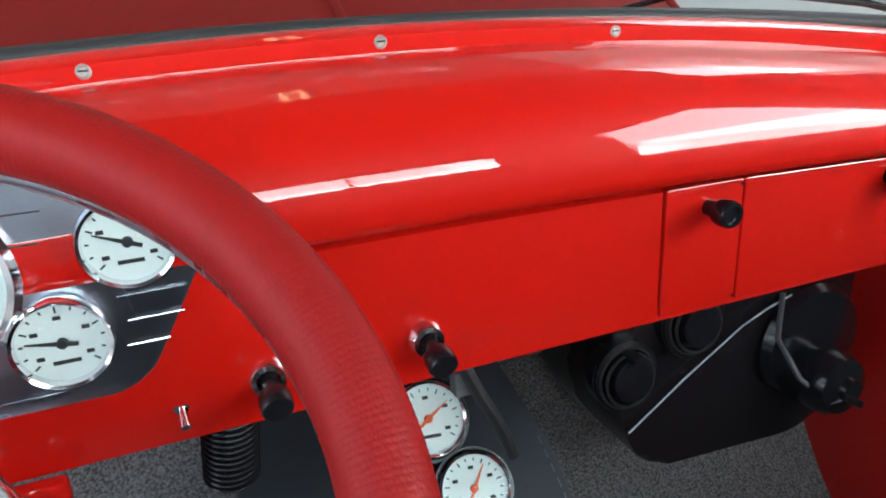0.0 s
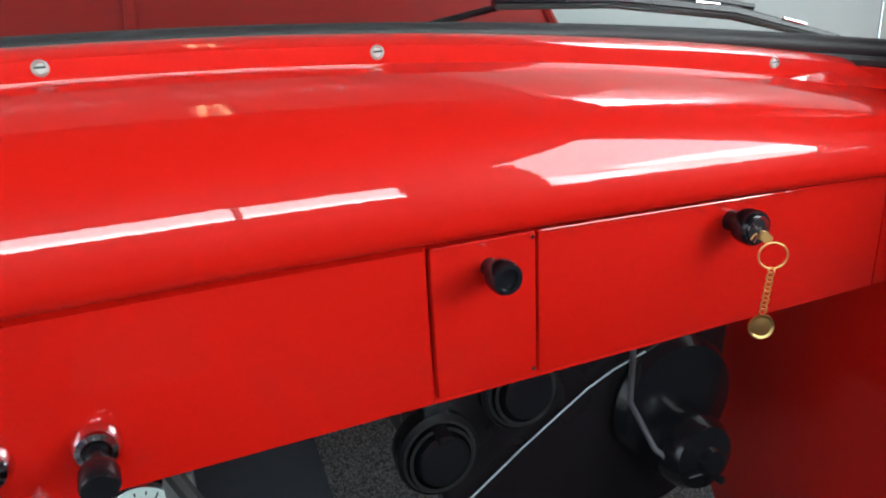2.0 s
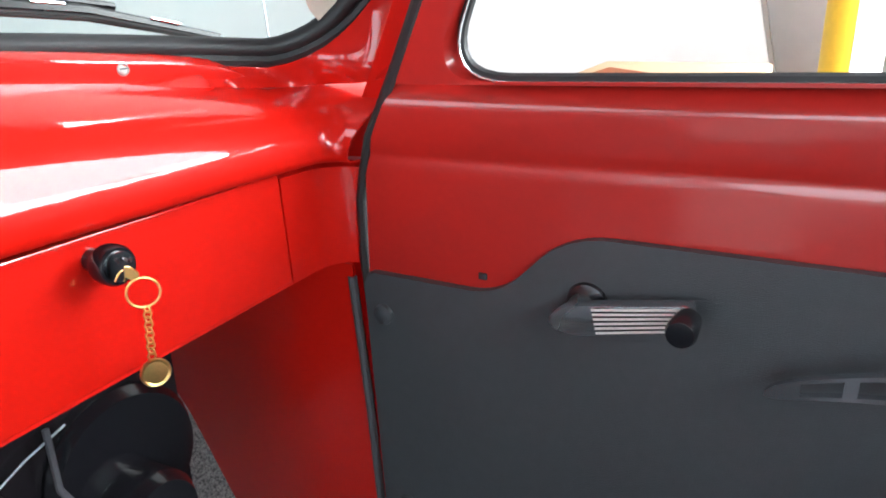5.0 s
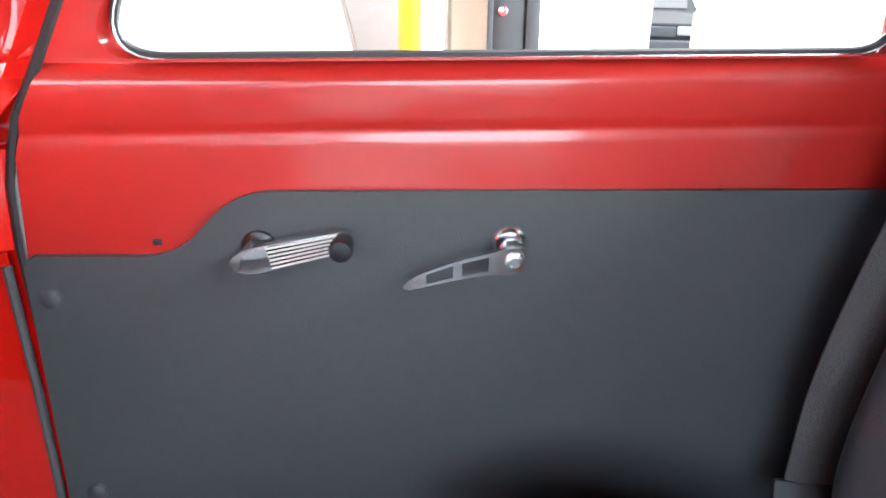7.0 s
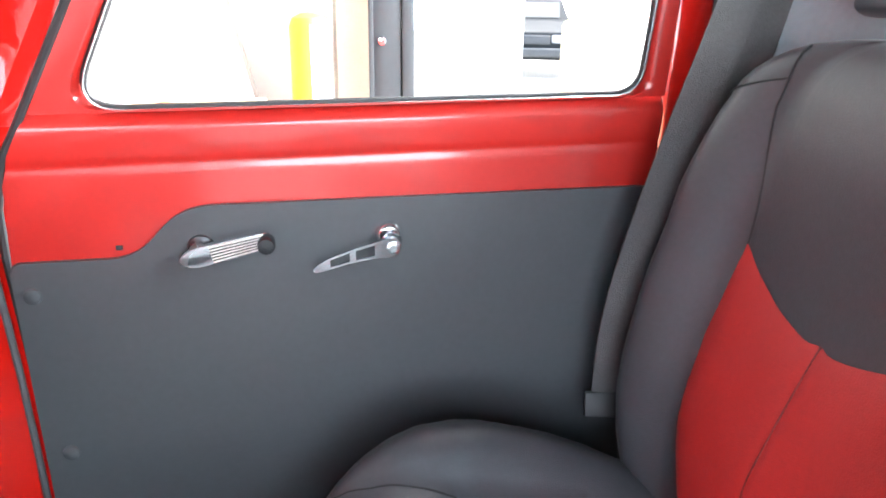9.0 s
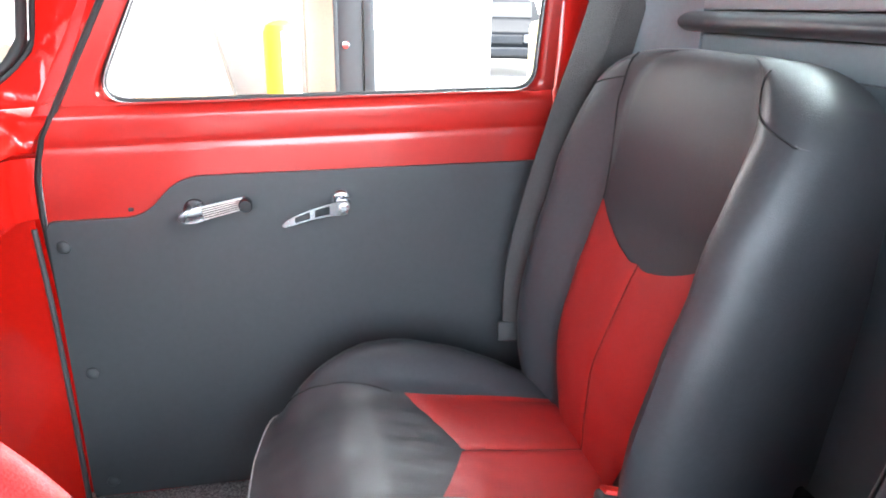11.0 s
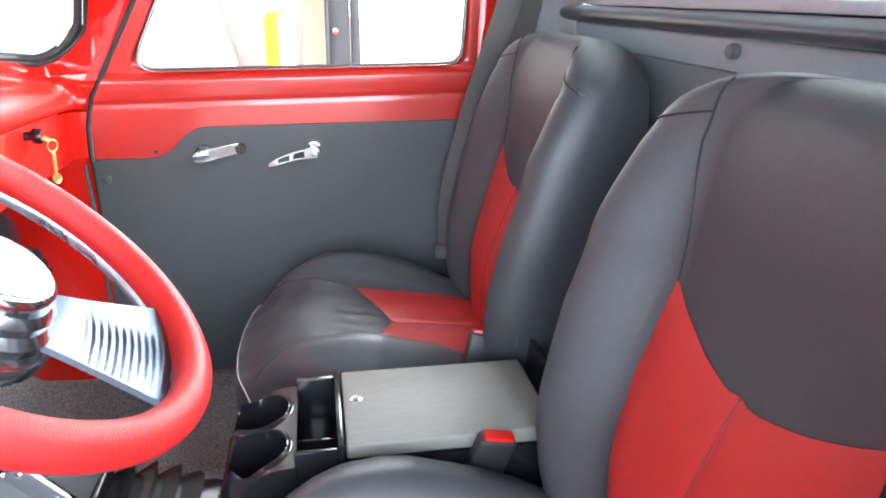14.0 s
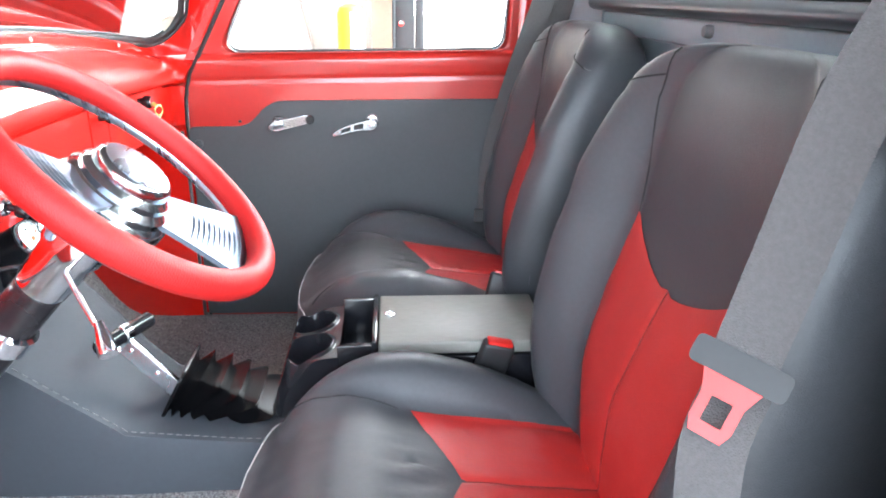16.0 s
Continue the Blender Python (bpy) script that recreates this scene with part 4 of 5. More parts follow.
def cushion_z(u, v):
    """Height of the cushion's top; u, v from -1 to 1 across and from back to front."""
    x = abs(u)
    ridge = (interp(v - 0.06, RIDGE_V, (0.868, 0.906, 0.936, 0.960, 0.981, 0.979, 0.965, 0.938, 0.910, 0.872)) + interp(v + 0.06, RIDGE_V, (0.868, 0.906, 0.936, 0.960, 0.981, 0.979, 0.965, 0.938, 0.910, 0.872))) / 2
    centre = (interp(v - 0.08, RIDGE_V, (0.880, 0.888, 0.894, 0.902, 0.922, 0.941, 0.938, 0.916, 0.888, 0.866)) + interp(v + 0.08, RIDGE_V, (0.880, 0.888, 0.894, 0.902, 0.922, 0.941, 0.938, 0.916, 0.888, 0.866))) / 2
    z = centre + (ridge - centre) * smooth(0.40, 0.70, x)
    z -= 0.009 * math.exp(-(((x - 0.50 - 0.2 * max(0, v - 0.2)) / 0.05) ** 2)) * (1 - smooth(0.6, 0.9, v))
    z -= 0.060 * max(0.0, (x - 0.64) / 0.36) ** 2.6
    pleat = (1 - abs(u) / 0.5) if abs(u) < 0.5 else 0.0
    z += 0.0042 * math.sin(46 * u + 8 * v + 2.5 * noise.noise((u * 5, v * 3, 7))) * math.exp(-((v - 0.12 - 0.22 * abs(u)) / 0.13) ** 2) * pleat
    return z + 0.0025 * noise.noise((u * 4, v * 4, 1)) + 0.0012 * noise.noise((u * 11, v * 11, 4))


def cushion_xy(u, v):
    k = 0.62 if v > 0 else 0.10
    x = u * math.sqrt(1 - k * v * v * 0.5) * CUSH_W
    f = v * math.sqrt(1 - (0.42 if v > 0 else 0.05) * u * u * 0.5 * (1 + abs(u)))
    y = CUSH_Y0 + (CUSH_Y1 - CUSH_Y0) * (f + 1) / 2
    return x, y


def cushion_point(u, v):
    x, y = cushion_xy(u, v)
    return Vector((x, y, cushion_z(u, v)))


def cushion_mesh():
    bm = bmesh.new()
    g = [i / 22 for i in range(-22, 23)]
    sheet(g, g, cushion_point, bm)
    edge = [(u, 1.0) for u in g] + [(1.0, v) for v in g[::-1][1:]] + [(u, -1.0) for u in g[::-1][1:]] + [(-1.0, v) for v in g[1:-1]]
    top = [cushion_point(u, v) for u, v in edge]
    prev = [bm.verts.new(p) for p in top]
    for dz, grow in ((0.0, 0.0), (0.02, 0.004), (0.06, 0.006), (0.12, 0.0), (0.165, -0.006)):
        ring = []
        for p in top:
            q = Vector((p.x * (1 + grow * 4), -0.2 + (p.y + 0.2) * (1 + grow * 4), p.z - dz))
            ring.append(bm.verts.new(q))
        for i in range(len(ring)):
            j = (i + 1) % len(ring)
            bm.faces.new((prev[i], prev[j], ring[j], ring[i]))
        prev = ring
    bm.faces.new(prev)
    bmesh.ops.remove_doubles(bm, verts=bm.verts, dist=0.0003)
    return bm


def cushion_insert_point(u, v):
    """v from the back of the cushion to the notch."""
    half = 0.54 - 0.06 * v
    uu = u * half
    front = -0.095 + 0.24 * abs(u) ** 1.15
    vv = -0.98 + (front + 0.98) * v
    p = cushion_point(uu, vv)
    edge = max(abs(u) ** 14, v ** 14)
    p.z += 0.005 - 0.0036 * edge - 0.003 * math.exp(-(u / 0.035) ** 2)
    return p


def seat():
    s = thing("bucket_seat", "black leather bucket seat with red leather inserts", "seat", (0, -0.2, FLOOR), group="bucket seats")
    gu = [i / 24 for i in range(-24, 25)]
    back = part("backrest", seat_back_mesh(), BLACK_LEATHER, s)
    part("back_insert", sheet(gu, [i / 24 for i in range(25)], back_insert_point), RED_LEATHER, back, "red leather back insert")
    part("centre_seam", tube([back_insert_point(0, i / 20) + Vector((0, 0.0005, 0)) for i in range(21)], 0.0009, 6), RED_SEAM, back)
    for sgn in (-1, 1):
        zs_ = spaced((1.203, 10), (1.345, 0))
        pts = [Vector((sgn * (0.143 + 0.013 * smooth(1.2, 1.345, z)), 0, z)) for z in zs_]
        pts = [Vector((p.x, back_surface(p.x, p.z) + 0.0008, p.z)) for p in pts]
        lift = Vector((0, 0.0008, 0.0010))
        pts += [dome_point(sgn * (0.156 - 0.002 * i), 0.155 * i) + lift for i in range(1, 8)]
        part("seam", tube(pts, 0.0012, 6), SEAM, back)
        side = []
        for i in range(22):
            z = 0.97 + 0.375 * i / 21
            w = seat_w(z) * 0.955
            side.append(Vector((sgn * (w + 0.0010), back_surface(w, z) + 0.0010, z)))
        for i in range(1, 13):
            f = i / 12
            side.append(dome_point(sgn * (seat_w(1.345) * 0.955 - (seat_w(1.345) * 0.955 - 0.150) * f ** 1.7), 0.465 * f) + lift)
        part("seam", tube(side, 0.0012, 6), SEAM, back)
        part("stitch", tube([p + Vector((0.0032 * sgn, -0.0022, 0)) for p in side[:24]], 0.0007, 5), STITCH, back)
    cush = part("cushion", cushion_mesh(), BLACK_LEATHER, s)
    part("cushion_insert", sheet(gu, [i / 24 for i in range(25)], cushion_insert_point), RED_LEATHER, cush, "red leather cushion insert with a notched front")
    part("centre_seam", tube([cushion_insert_point(0, i / 20) + Vector((0, 0, 0.0006)) for i in range(21)], 0.0009, 6), RED_SEAM, cush)
    for sgn in (-1, 1):
        part("seam", tube([cushion_point(sgn * (0.48 + 0.10 * t * t + 0.10 * t), 0.22 + 0.70 * t) + Vector((0, 0, 0.0008)) for t in [i / 14 for i in range(15)]], 0.0011, 6), SEAM, cush)
    wel = [(u, 0.985) for u in [i / 20 for i in range(-19, 20)]]
    wel = [(-0.985, v) for v in (0.3, 0.5, 0.7, 0.85)] + wel + [(0.985, v) for v in (0.85, 0.7, 0.5, 0.3)]
    part("piping", tube([cushion_point(u, v) + Vector((0.004 * u, 0.004 * v, -0.002)) for u, v in wel], 0.0013, 6), PIPING, cush, "pale piping round the front edge")
    part("base", box(-0.20, 0.20, -0.42, 0.0, FLOOR, 0.70, 0.01), PLASTIC, s)
    return s


seat_a = seat()
seat_a.location = (0.562, -0.2, FLOOR)
inner_side = 1
seat_b = seat()
seat_b.location = (-0.125, -0.2, FLOOR)

# ---- centre console ----
con = thing("centre_console", "black plastic centre console with cup holders and a grey lid", "console", (CX, -0.2, FLOOR))
lid = part("lid", box(0.123, 0.297, -0.372, -0.110, 0.945, 0.966, 0.004, 3), LID, con, "worn grey padded console lid")
part("lock", lathe(((0, 0), (0.0085, 0), (0.008, 0.003), (0.005, 0.0036), (0.0045, 0.002), (0, 0.002)), facing((0.219, -0.127, 0.966), (0, 0, 1)), 20), CHROME, lid, "round chrome lock")
part("body", box(0.121, 0.299, -0.400, -0.108, 0.66, 0.943, 0.006), PLASTIC, con)
part("bin_frame", box(0.121, 0.299, -0.108, -0.100, 0.80, 0.968, 0.002), PLASTIC, con)
bb = bmesh.new()
box(0.121, 0.128, -0.100, -0.048, 0.80, 0.962, 0.002, bm=bb)
box(0.288, 0.299, -0.100, -0.048, 0.80, 0.962, 0.002, bm=bb)
box(0.128, 0.288, -0.100, -0.048, 0.80, 0.90, 0.002, bm=bb)
box(0.196, 0.203, -0.100, -0.048, 0.90, 0.925, 0.002, bm=bb)
part("bin", bb, PLASTIC, con)


def cup_block():
    """The front block, with two wells cut as rings that fall to a floor."""
    bm = bmesh.new()
    centres = ((0.166, 0.0), (0.250, 0.0))
    gx, gy = spaced((0.118, 110), (0.302, 0)), spaced((-0.050, 58), (0.046, 0))

    def place(x, y):
        e = smooth(0.018, 0.046, y)
        z = 0.945 - 0.012 * smooth(-0.05, 0.03, y) - 0.05 * e * e - 0.05 * smooth(0.07, 0.095, abs(x - 0.210)) * smooth(-0.02, 0.04, y)
        for cx, cy in centres:
            r = math.hypot(x - cx, y - cy)
            z -= 0.075 * (1 - smooth(0.033, 0.0375, r))
            z += 0.004 * math.exp(-((r - 0.039) / 0.003) ** 2)
        return Vector((x, y, z))

    sheet(gx, gy, place, bm)
    edge = [(x, 0.046) for x in gx]
    prev = [bm.verts.new(place(x, y)) for x, y in edge]
    for z, back in ((0.86, 0.002), (0.78, -0.004), (0.66, -0.02)):
        r = [bm.verts.new((x, y + back, z)) for x, y in edge]
        for i in range(len(r) - 1):
            bm.faces.new((prev[i], prev[i + 1], r[i + 1], r[i]))
        prev = r
    for xx in (0.118, 0.302):
        t = [bm.verts.new(place(xx, y)) for y in gy]
        b = [bm.verts.new((xx, y - 0.02 * smooth(-0.05, 0.046, y), 0.66)) for y in gy]
        for i in range(len(t) - 1):
            bm.faces.new((t[i], t[i + 1], b[i + 1], b[i]))
    bmesh.ops.remove_doubles(bm, verts=bm.verts, dist=0.0004)
    return bm


part("cup_holder", cup_block(), PLASTIC, con, "glossy black double cup holder")
tray = thing("storage_tray", "open black plastic tray between the seat backs", "tray", (0.27, -0.45, 0.95))
tb = bmesh.new()
for b in ((0.150, 0.345, -0.405, -0.395, 0.70, 0.985), (0.150, 0.345, -0.53, -0.52, 0.70, 0.985), (0.150, 0.160, -0.52, -0.405, 0.70, 0.985), (0.335, 0.345, -0.52, -0.405, 0.70, 0.985), (0.16, 0.335, -0.52, -0.405, 0.90, 0.91)):
    box(*b, 0.003, bm=tb)
part("tray", tb, PLASTIC, tray)

# ---- belts ----
def strap(points, width, side, thickness=0.0016):
    """A flat belt along points; side gives its width's direction."""
    bm = bmesh.new()
    sides = [Vector(s) for s in side] if isinstance(side[0], (tuple, Vector)) else [Vector(side)] * len(points)
    top, bot = [], []
    for p, s in zip(points, sides):
        s = s.normalized() * width / 2
        top.append((bm.verts.new(Vector(p) - s), bm.verts.new(Vector(p) + s)))
    for a, b in zip(top, top[1:]):
        bm.faces.new((a[0], a[1], b[1], b[0]))
    return thick(bm, thickness)


def buckle(at, lean, name_label):
    b = thing("seat_belt_buckle", name_label, "buckle", at, group="seat belt buckles")
    m = Matrix.Translation(at) @ lean
    part("housing", turned(m, box(-0.011, 0.011, -0.024, 0.024, -0.065, 0.0, 0.006, 3)), RUBBER, b)
    part("button", turned(m, box(-0.008, 0.008, -0.019, 0.019, -0.004, 0.004, 0.002)), RED_PLASTIC, b, "red release button")
    part("strap", turned(m, box(-0.0015, 0.0015, -0.022, 0.022, -0.20, -0.06, 0.0005)), WEBBING, b)
    return b


buckle((0.100, -0.290, 0.975), pose(0, 0, 0, 14, -12, 0), "black seat belt buckle with a red button beside the console")
buckle((0.370, -0.338, 0.974), pose(0, 0, 0, 14, 14, 0), "black seat belt buckle with a red button on the passenger seat")

belt = thing("seat_belt", "grey seat belt hanging beside the passenger seat", "seat belt", (0.84, -0.45, 0.9), group="seat belts")
bp = curve(((0.850, -0.520, 1.60), (0.838, -0.478, 1.447), (0.828, -0.428, 1.30), (0.824, -0.386, 1.15), (0.826, -0.370, 1.05), (0.832, -0.370, 0.955)), 6)
part("webbing", strap(bp, 0.050, (0.10, 1, 0.15)), WEBBING, belt)
bp2 = curve(((0.856, -0.545, 1.52), (0.852, -0.500, 1.33), (0.850, -0.450, 1.15), (0.852, -0.430, 0.95), (0.856, -0.430, 0.80)), 6)
part("webbing", strap(bp2, 0.048, (0.25, 1, 0.12)), WEBBING, belt)
part("guide_loop", torus((0.842, -0.492, 1.485), (0.3, 0.3, 1), 0.026, 0.005, 24, 8), PLASTIC, belt)
part("tongue", turned(Matrix.Translation((0.830, -0.366, 0.945)) @ pose(0, 0, 0, 20, 0, 80), box(-0.030, 0.030, -0.005, 0.005, -0.022, 0.012, 0.004)), RUBBER, belt)

belt2 = thing("seat_belt", "grey seat belt with a tongue beside the driver seat", "seat belt", (-0.42, -0.45, 0.9), group="seat belts")
BSIDE = Vector((0.60, 0.78, 0.12))
dp = curve(((-0.430, -0.515, 1.68), (-0.392, -0.462, 1.50), (-0.368, -0.436, 1.40), (-0.372, -0.408, 1.29), (-0.376, -0.386, 1.205)), 8)
part("webbing", strap(dp, 0.048, BSIDE), WEBBING, belt2)
dq = curve(((-0.366, -0.396, 1.196), (-0.400, -0.362, 1.125), (-0.455, -0.37, 0.95), (-0.46, -0.42, 0.75)), 6)
part("webbing", strap(dq, 0.048, BSIDE), WEBBING, belt2)
t_x = Vector((-0.60, -0.75, -0.24)).normalized()
t_y = Vector((-0.12, 0.24, -0.40))
t_y = (t_y - t_x * t_y.dot(t_x)).normalized()
t_z = t_x.cross(t_y)
tm = Matrix.Translation((-0.376, -0.385, 1.204)) @ Matrix((t_x, t_y, t_z)).transposed().to_4x4()
tong = part("tongue", plate(rounded(((-0.036, 0.010), (0.036, 0.010), (0.036, -0.012), (-0.036, -0.012)), 0.006), tm @ Matrix.Translation((0, 0, 0.005)), 0.010, 0.003), RUBBER, belt2, "black plastic belt tongue with a red latch")
rb = bmesh.new()
for o in (((-0.022, 0.010), (0.022, 0.010), (0.016, 0.026), (-0.016, 0.026)), ((-0.016, 0.026), (-0.008, 0.026), (-0.008, 0.046), (-0.016, 0.046)), ((0.008, 0.026), (0.016, 0.026), (0.016, 0.046), (0.008, 0.046)), ((-0.016, 0.046), (0.016, 0.046), (0.012, 0.056), (-0.012, 0.056))):
    p2 = plate(o, tm @ Matrix.Translation((0, 0, -0.003)), 0.003)
    tmp = bpy.data.meshes.new("tmp")
    p2.to_mesh(tmp)
    p2.free()
    rb.from_mesh(tmp)
    bpy.data.meshes.remove(tmp)
part("latch", rb, RED_PLASTIC, tong, "red coated latch plate")

# ---- transmission tunnel and shifter ----
def tunnel_point(u, y):
    top = interp(y, (-0.12, 0.09, 0.25, 0.40, 0.47, 0.62), (0.835, 0.846, 0.862, 0.968, 1.01, 1.05))
    left = interp(y, (-0.12, 0.25, 0.42, 0.62), (0.06, 0.06, 0.068, 0.10))
    a = abs(u)
    right = interp(y, (0.14, 0.30, 0.42), (0.312, 0.335, 0.370))
    mid, half = (left + right) / 2, (right - left) / 2
    top -= 0.034 * smooth(0.1, 0.8, u) * (1 - smooth(0.25, 0.42, y))
    x = mid + math.copysign(half * min(1, a / 0.8), u) + math.copysign(0.030 * max(0, (a - 0.8) / 0.2), u)
    z = top - 0.006 * (a / 0.8) ** 4 if a <= 0.8 else top - 0.006 - (top - 0.62) * (a - 0.8) / 0.2
    return Vector((x, y, z))


tun = thing("tunnel_cover", "blue-grey vinyl transmission tunnel cover with stitched edges", "tunnel cover", (CX, 0.2, FLOOR))
us = [-1.0, -0.95, -0.9, -0.85, -0.81, -0.79] + [i * 0.79 / 10 for i in range(-9, 10)] + [0.79, 0.81, 0.85, 0.9, 0.95, 1.0]
part("cover", thick(sheet(us, spaced((-0.12, 10), (0.25, 14), (0.62, 0)), tunnel_point), 0.003), TUNNEL_VINYL, tun)
for sgn in (-1, 1):
    for off in (0.74, 0.845):
        for i in range(46):
            y0 = -0.10 + 0.0125 * i
            a = tunnel_point(sgn * off, y0) + Vector((sgn * 0.001, 0, 0.001))
            b = tunnel_point(sgn * off, y0 + 0.0075) + Vector((sgn * 0.001, 0, 0.001))
            if off < 0.8:
                part("stitch", tube((a, b), 0.0006, 4), STITCH, tun)

shift = thing("gear_shifter", "chrome gear lever with a black T handle and rubber boot", "gear shifter", (0.17, 0.13, 0.84))
def boot_point(k, t):
    """Ring k of the pleated boot, its folds leaning further towards the dash the higher they are."""
    f = k / 11
    c = Vector((0.172 - 0.010 * f, 0.120 + 0.078 * f, 0.838 + 0.046 * f))
    lean = radians(62) * f
    fold = 0.011 if k % 2 else -0.006
    w = 0.062 - 0.020 * f + fold
    l = 0.072 - 0.040 * f + fold
    s, co = math.sin(t), math.cos(t)
    a, b = math.copysign(abs(co) ** 0.28, co) * w, math.copysign(abs(s) ** 0.28, s) * l
    return c + Vector((a, b * math.cos(lean), -b * math.sin(lean) - (0.020 * smooth(-0.02, 0.05, a) if k == 0 else 0)))


bo = bmesh.new()
bn = 40
br = [[bo.verts.new(boot_point(kk, 2 * math.pi * i / bn)) for i in range(bn)] for kk in range(12)]
for a, b in zip(br, br[1:]):
    for i in range(bn):
        bo.faces.new((a[i], a[(i + 1) % bn], b[(i + 1) % bn], b[i]))
boot = part("boot", bo, BOOT, shift, "glossy black pleated rubber boot")
part("boot_lip", tube([boot_point(11, 2 * math.pi * i / bn) for i in range(bn)], 0.0032, 8, True), BOOT, boot)
LEVER_A, LEVER_B = Vector((0.160, 0.196, 0.862)), Vector((0.160, 0.272, 0.950))
lever_x, lever_up = Vector((1, 0, 0)), Vector((0, 0.757, -0.653))
lever_m = Matrix((lever_up, (LEVER_B - LEVER_A).normalized(), lever_x)).transposed().to_4x4()
lever_m.translation = LEVER_A
reach = (LEVER_B - LEVER_A).length
lever = part("lever", plate(rounded(((-0.0125, 0.0), (0.0125, 0.0), (0.0115, reach), (-0.0115, reach)), 0.004, 3), lever_m @ Matrix.Translation((0, 0, 0.004)), 0.008, 0.0015), DARK_CHROME, shift)
for off in (-0.0125, 0.0125):
    part("lever_rod", tube((lever_m @ Vector((off, -0.008, 0)), lever_m @ Vector((off, reach + 0.004, 0))), 0.0036, 10), CHROME, lever)
for k in (0.45, 0.9):
    part("bolt", lathe(((0, 0), (0.004, 0), (0.0036, 0.003), (0, 0.0036)), facing(lever_m @ Vector((0.0, reach * k, -0.004)), (-1, 0, 0)), 10), CHROME, lever)
T_AT, T_WAY = (0.165, 0.272, 0.968), (0.90, -0.43, 0.03)
th = part("t_handle", lathe(((0, -0.052), (0.010, -0.052), (0.0125, -0.049), (0.0125, 0.049), (0.010, 0.052), (0.008, 0.052), (0.008, 0.045), (0, 0.045)), facing(T_AT, T_WAY), 28), PLASTIC, shift, "black cylindrical T handle")
part("clamp", lathe(((0.0128, -0.008), (0.0145, -0.006), (0.0145, 0.006), (0.0128, 0.008)), facing(T_AT, T_WAY), 24), CHROME, th)

pod = thing("gauge_pod", "pair of white gauges in black cups under the dashboard", "gauge pod", (0.25, 0.44, 1.0))
for (gx, gy, gz), nd, nm in (((0.232, 0.415, 1.096), 35, ORANGE), ((0.262, 0.400, 1.030), 60, ORANGE)):
    w = Vector((-0.12, -0.80, 0.58))
    part("cup", lathe(((0, -0.055), (0.030, -0.050), (0.0335, -0.02), (0.0335, 0.002), (0.031, 0.002)), facing((gx, gy, gz), w), 32), PLASTIC, pod)
    gauge("gauge", (gx, gy, gz), w, 0.0265, nd, pod, nm, 16, 0, "white gauge with an orange needle")
part("stand", tube(((0.25, 0.47, 1.07), (0.255, 0.47, 0.99), (0.26, 0.50, 0.93)), 0.014, 12), PLASTIC, pod)
cable = thing("cable_bundle", "black cable with connectors below the dashboard", "cable", (0.28, 0.42, 1.05))
part("cable", tube(curve(((0.255, 0.395, 1.150), (0.268, 0.392, 1.120), (0.285, 0.392, 1.085), (0.296, 0.396, 1.055)), 5), 0.0055, 8), RUBBER, cable)
part("connector", box(0.250, 0.268, 0.398, 0.412, 1.118, 1.140, 0.003), STITCH, cable)

# ---- steering ----
WC = Vector((-0.042, 0.151, 1.267))
WN = Vector((0.030, -0.668, 0.744)).normalized()
wheel = thing("steering_wheel", "red leather steering wheel with polished aluminium spokes", "steering wheel", tuple(WC))
WHEEL_Y = (Vector((0, 0, 1)) - WN * WN.z).normalized()
wheel_m = Matrix((WHEEL_Y.cross(WN), WHEEL_Y, WN)).transposed().to_4x4()
wheel_m.translation = WC
RIM = 0.171
def grip_mesh():
    """The rim's ring, with the fine cross ridges of its tight leather wrap."""
    bm = bmesh.new()
    n, m = 1290, 16
    rings = []
    for i in range(n):
        a = 2 * math.pi * i / n
        ring = []
        for j in range(m):
            b = 2 * math.pi * j / m
            w = noise.noise((a * 60, b, 0))
            r = 0.0165 + 0.00011 * (math.cos(2 * math.pi * i / 3) + 0.8 * w)
            ring.append(bm.verts.new(wheel_m @ Vector(((RIM + r * math.cos(b)) * math.cos(a), (RIM + r * math.cos(b)) * math.sin(a), 1.05 * r * math.sin(b)))))
        rings.append(ring)
    for i in range(n):
        c, d = rings[i], rings[(i + 1) % n]
        for j in range(m):
            k = (j + 1) % m
            bm.faces.new((c[j], d[j], d[k], c[k]))
    return bm


part("rim", grip_mesh(), RED_GRIP, wheel, "red leather wrapped rim")
part("rim_band", torus(WC - WN * 0.0130, WN, RIM - 0.0055, 0.0088, 96, 12), BRUSHED, wheel, "polished aluminium inner rim")
hubp = ((0, 0.010), (0.038, 0.010), (0.042, 0.008), (0.044, 0.004), (0.045, -0.004), (0.049, -0.007), (0.052, -0.010), (0.052, -0.017), (0.056, -0.020), (0.060, -0.023), (0.060, -0.031), (0.064, -0.034), (0.067, -0.038), (0.067, -0.050), (0.062, -0.058), (0.050, -0.068), (0.042, -0.085), (0.0, -0.085))
hub = part("hub", lathe(hubp, wheel_m, 72), POLISHED, wheel, "stepped polished hub")
part("hub_cap", lathe(((0, 0.0125), (0.035, 0.0122), (0.0375, 0.0112), (0.0375, 0.0102)), wheel_m, 48), BRUSHED, hub)


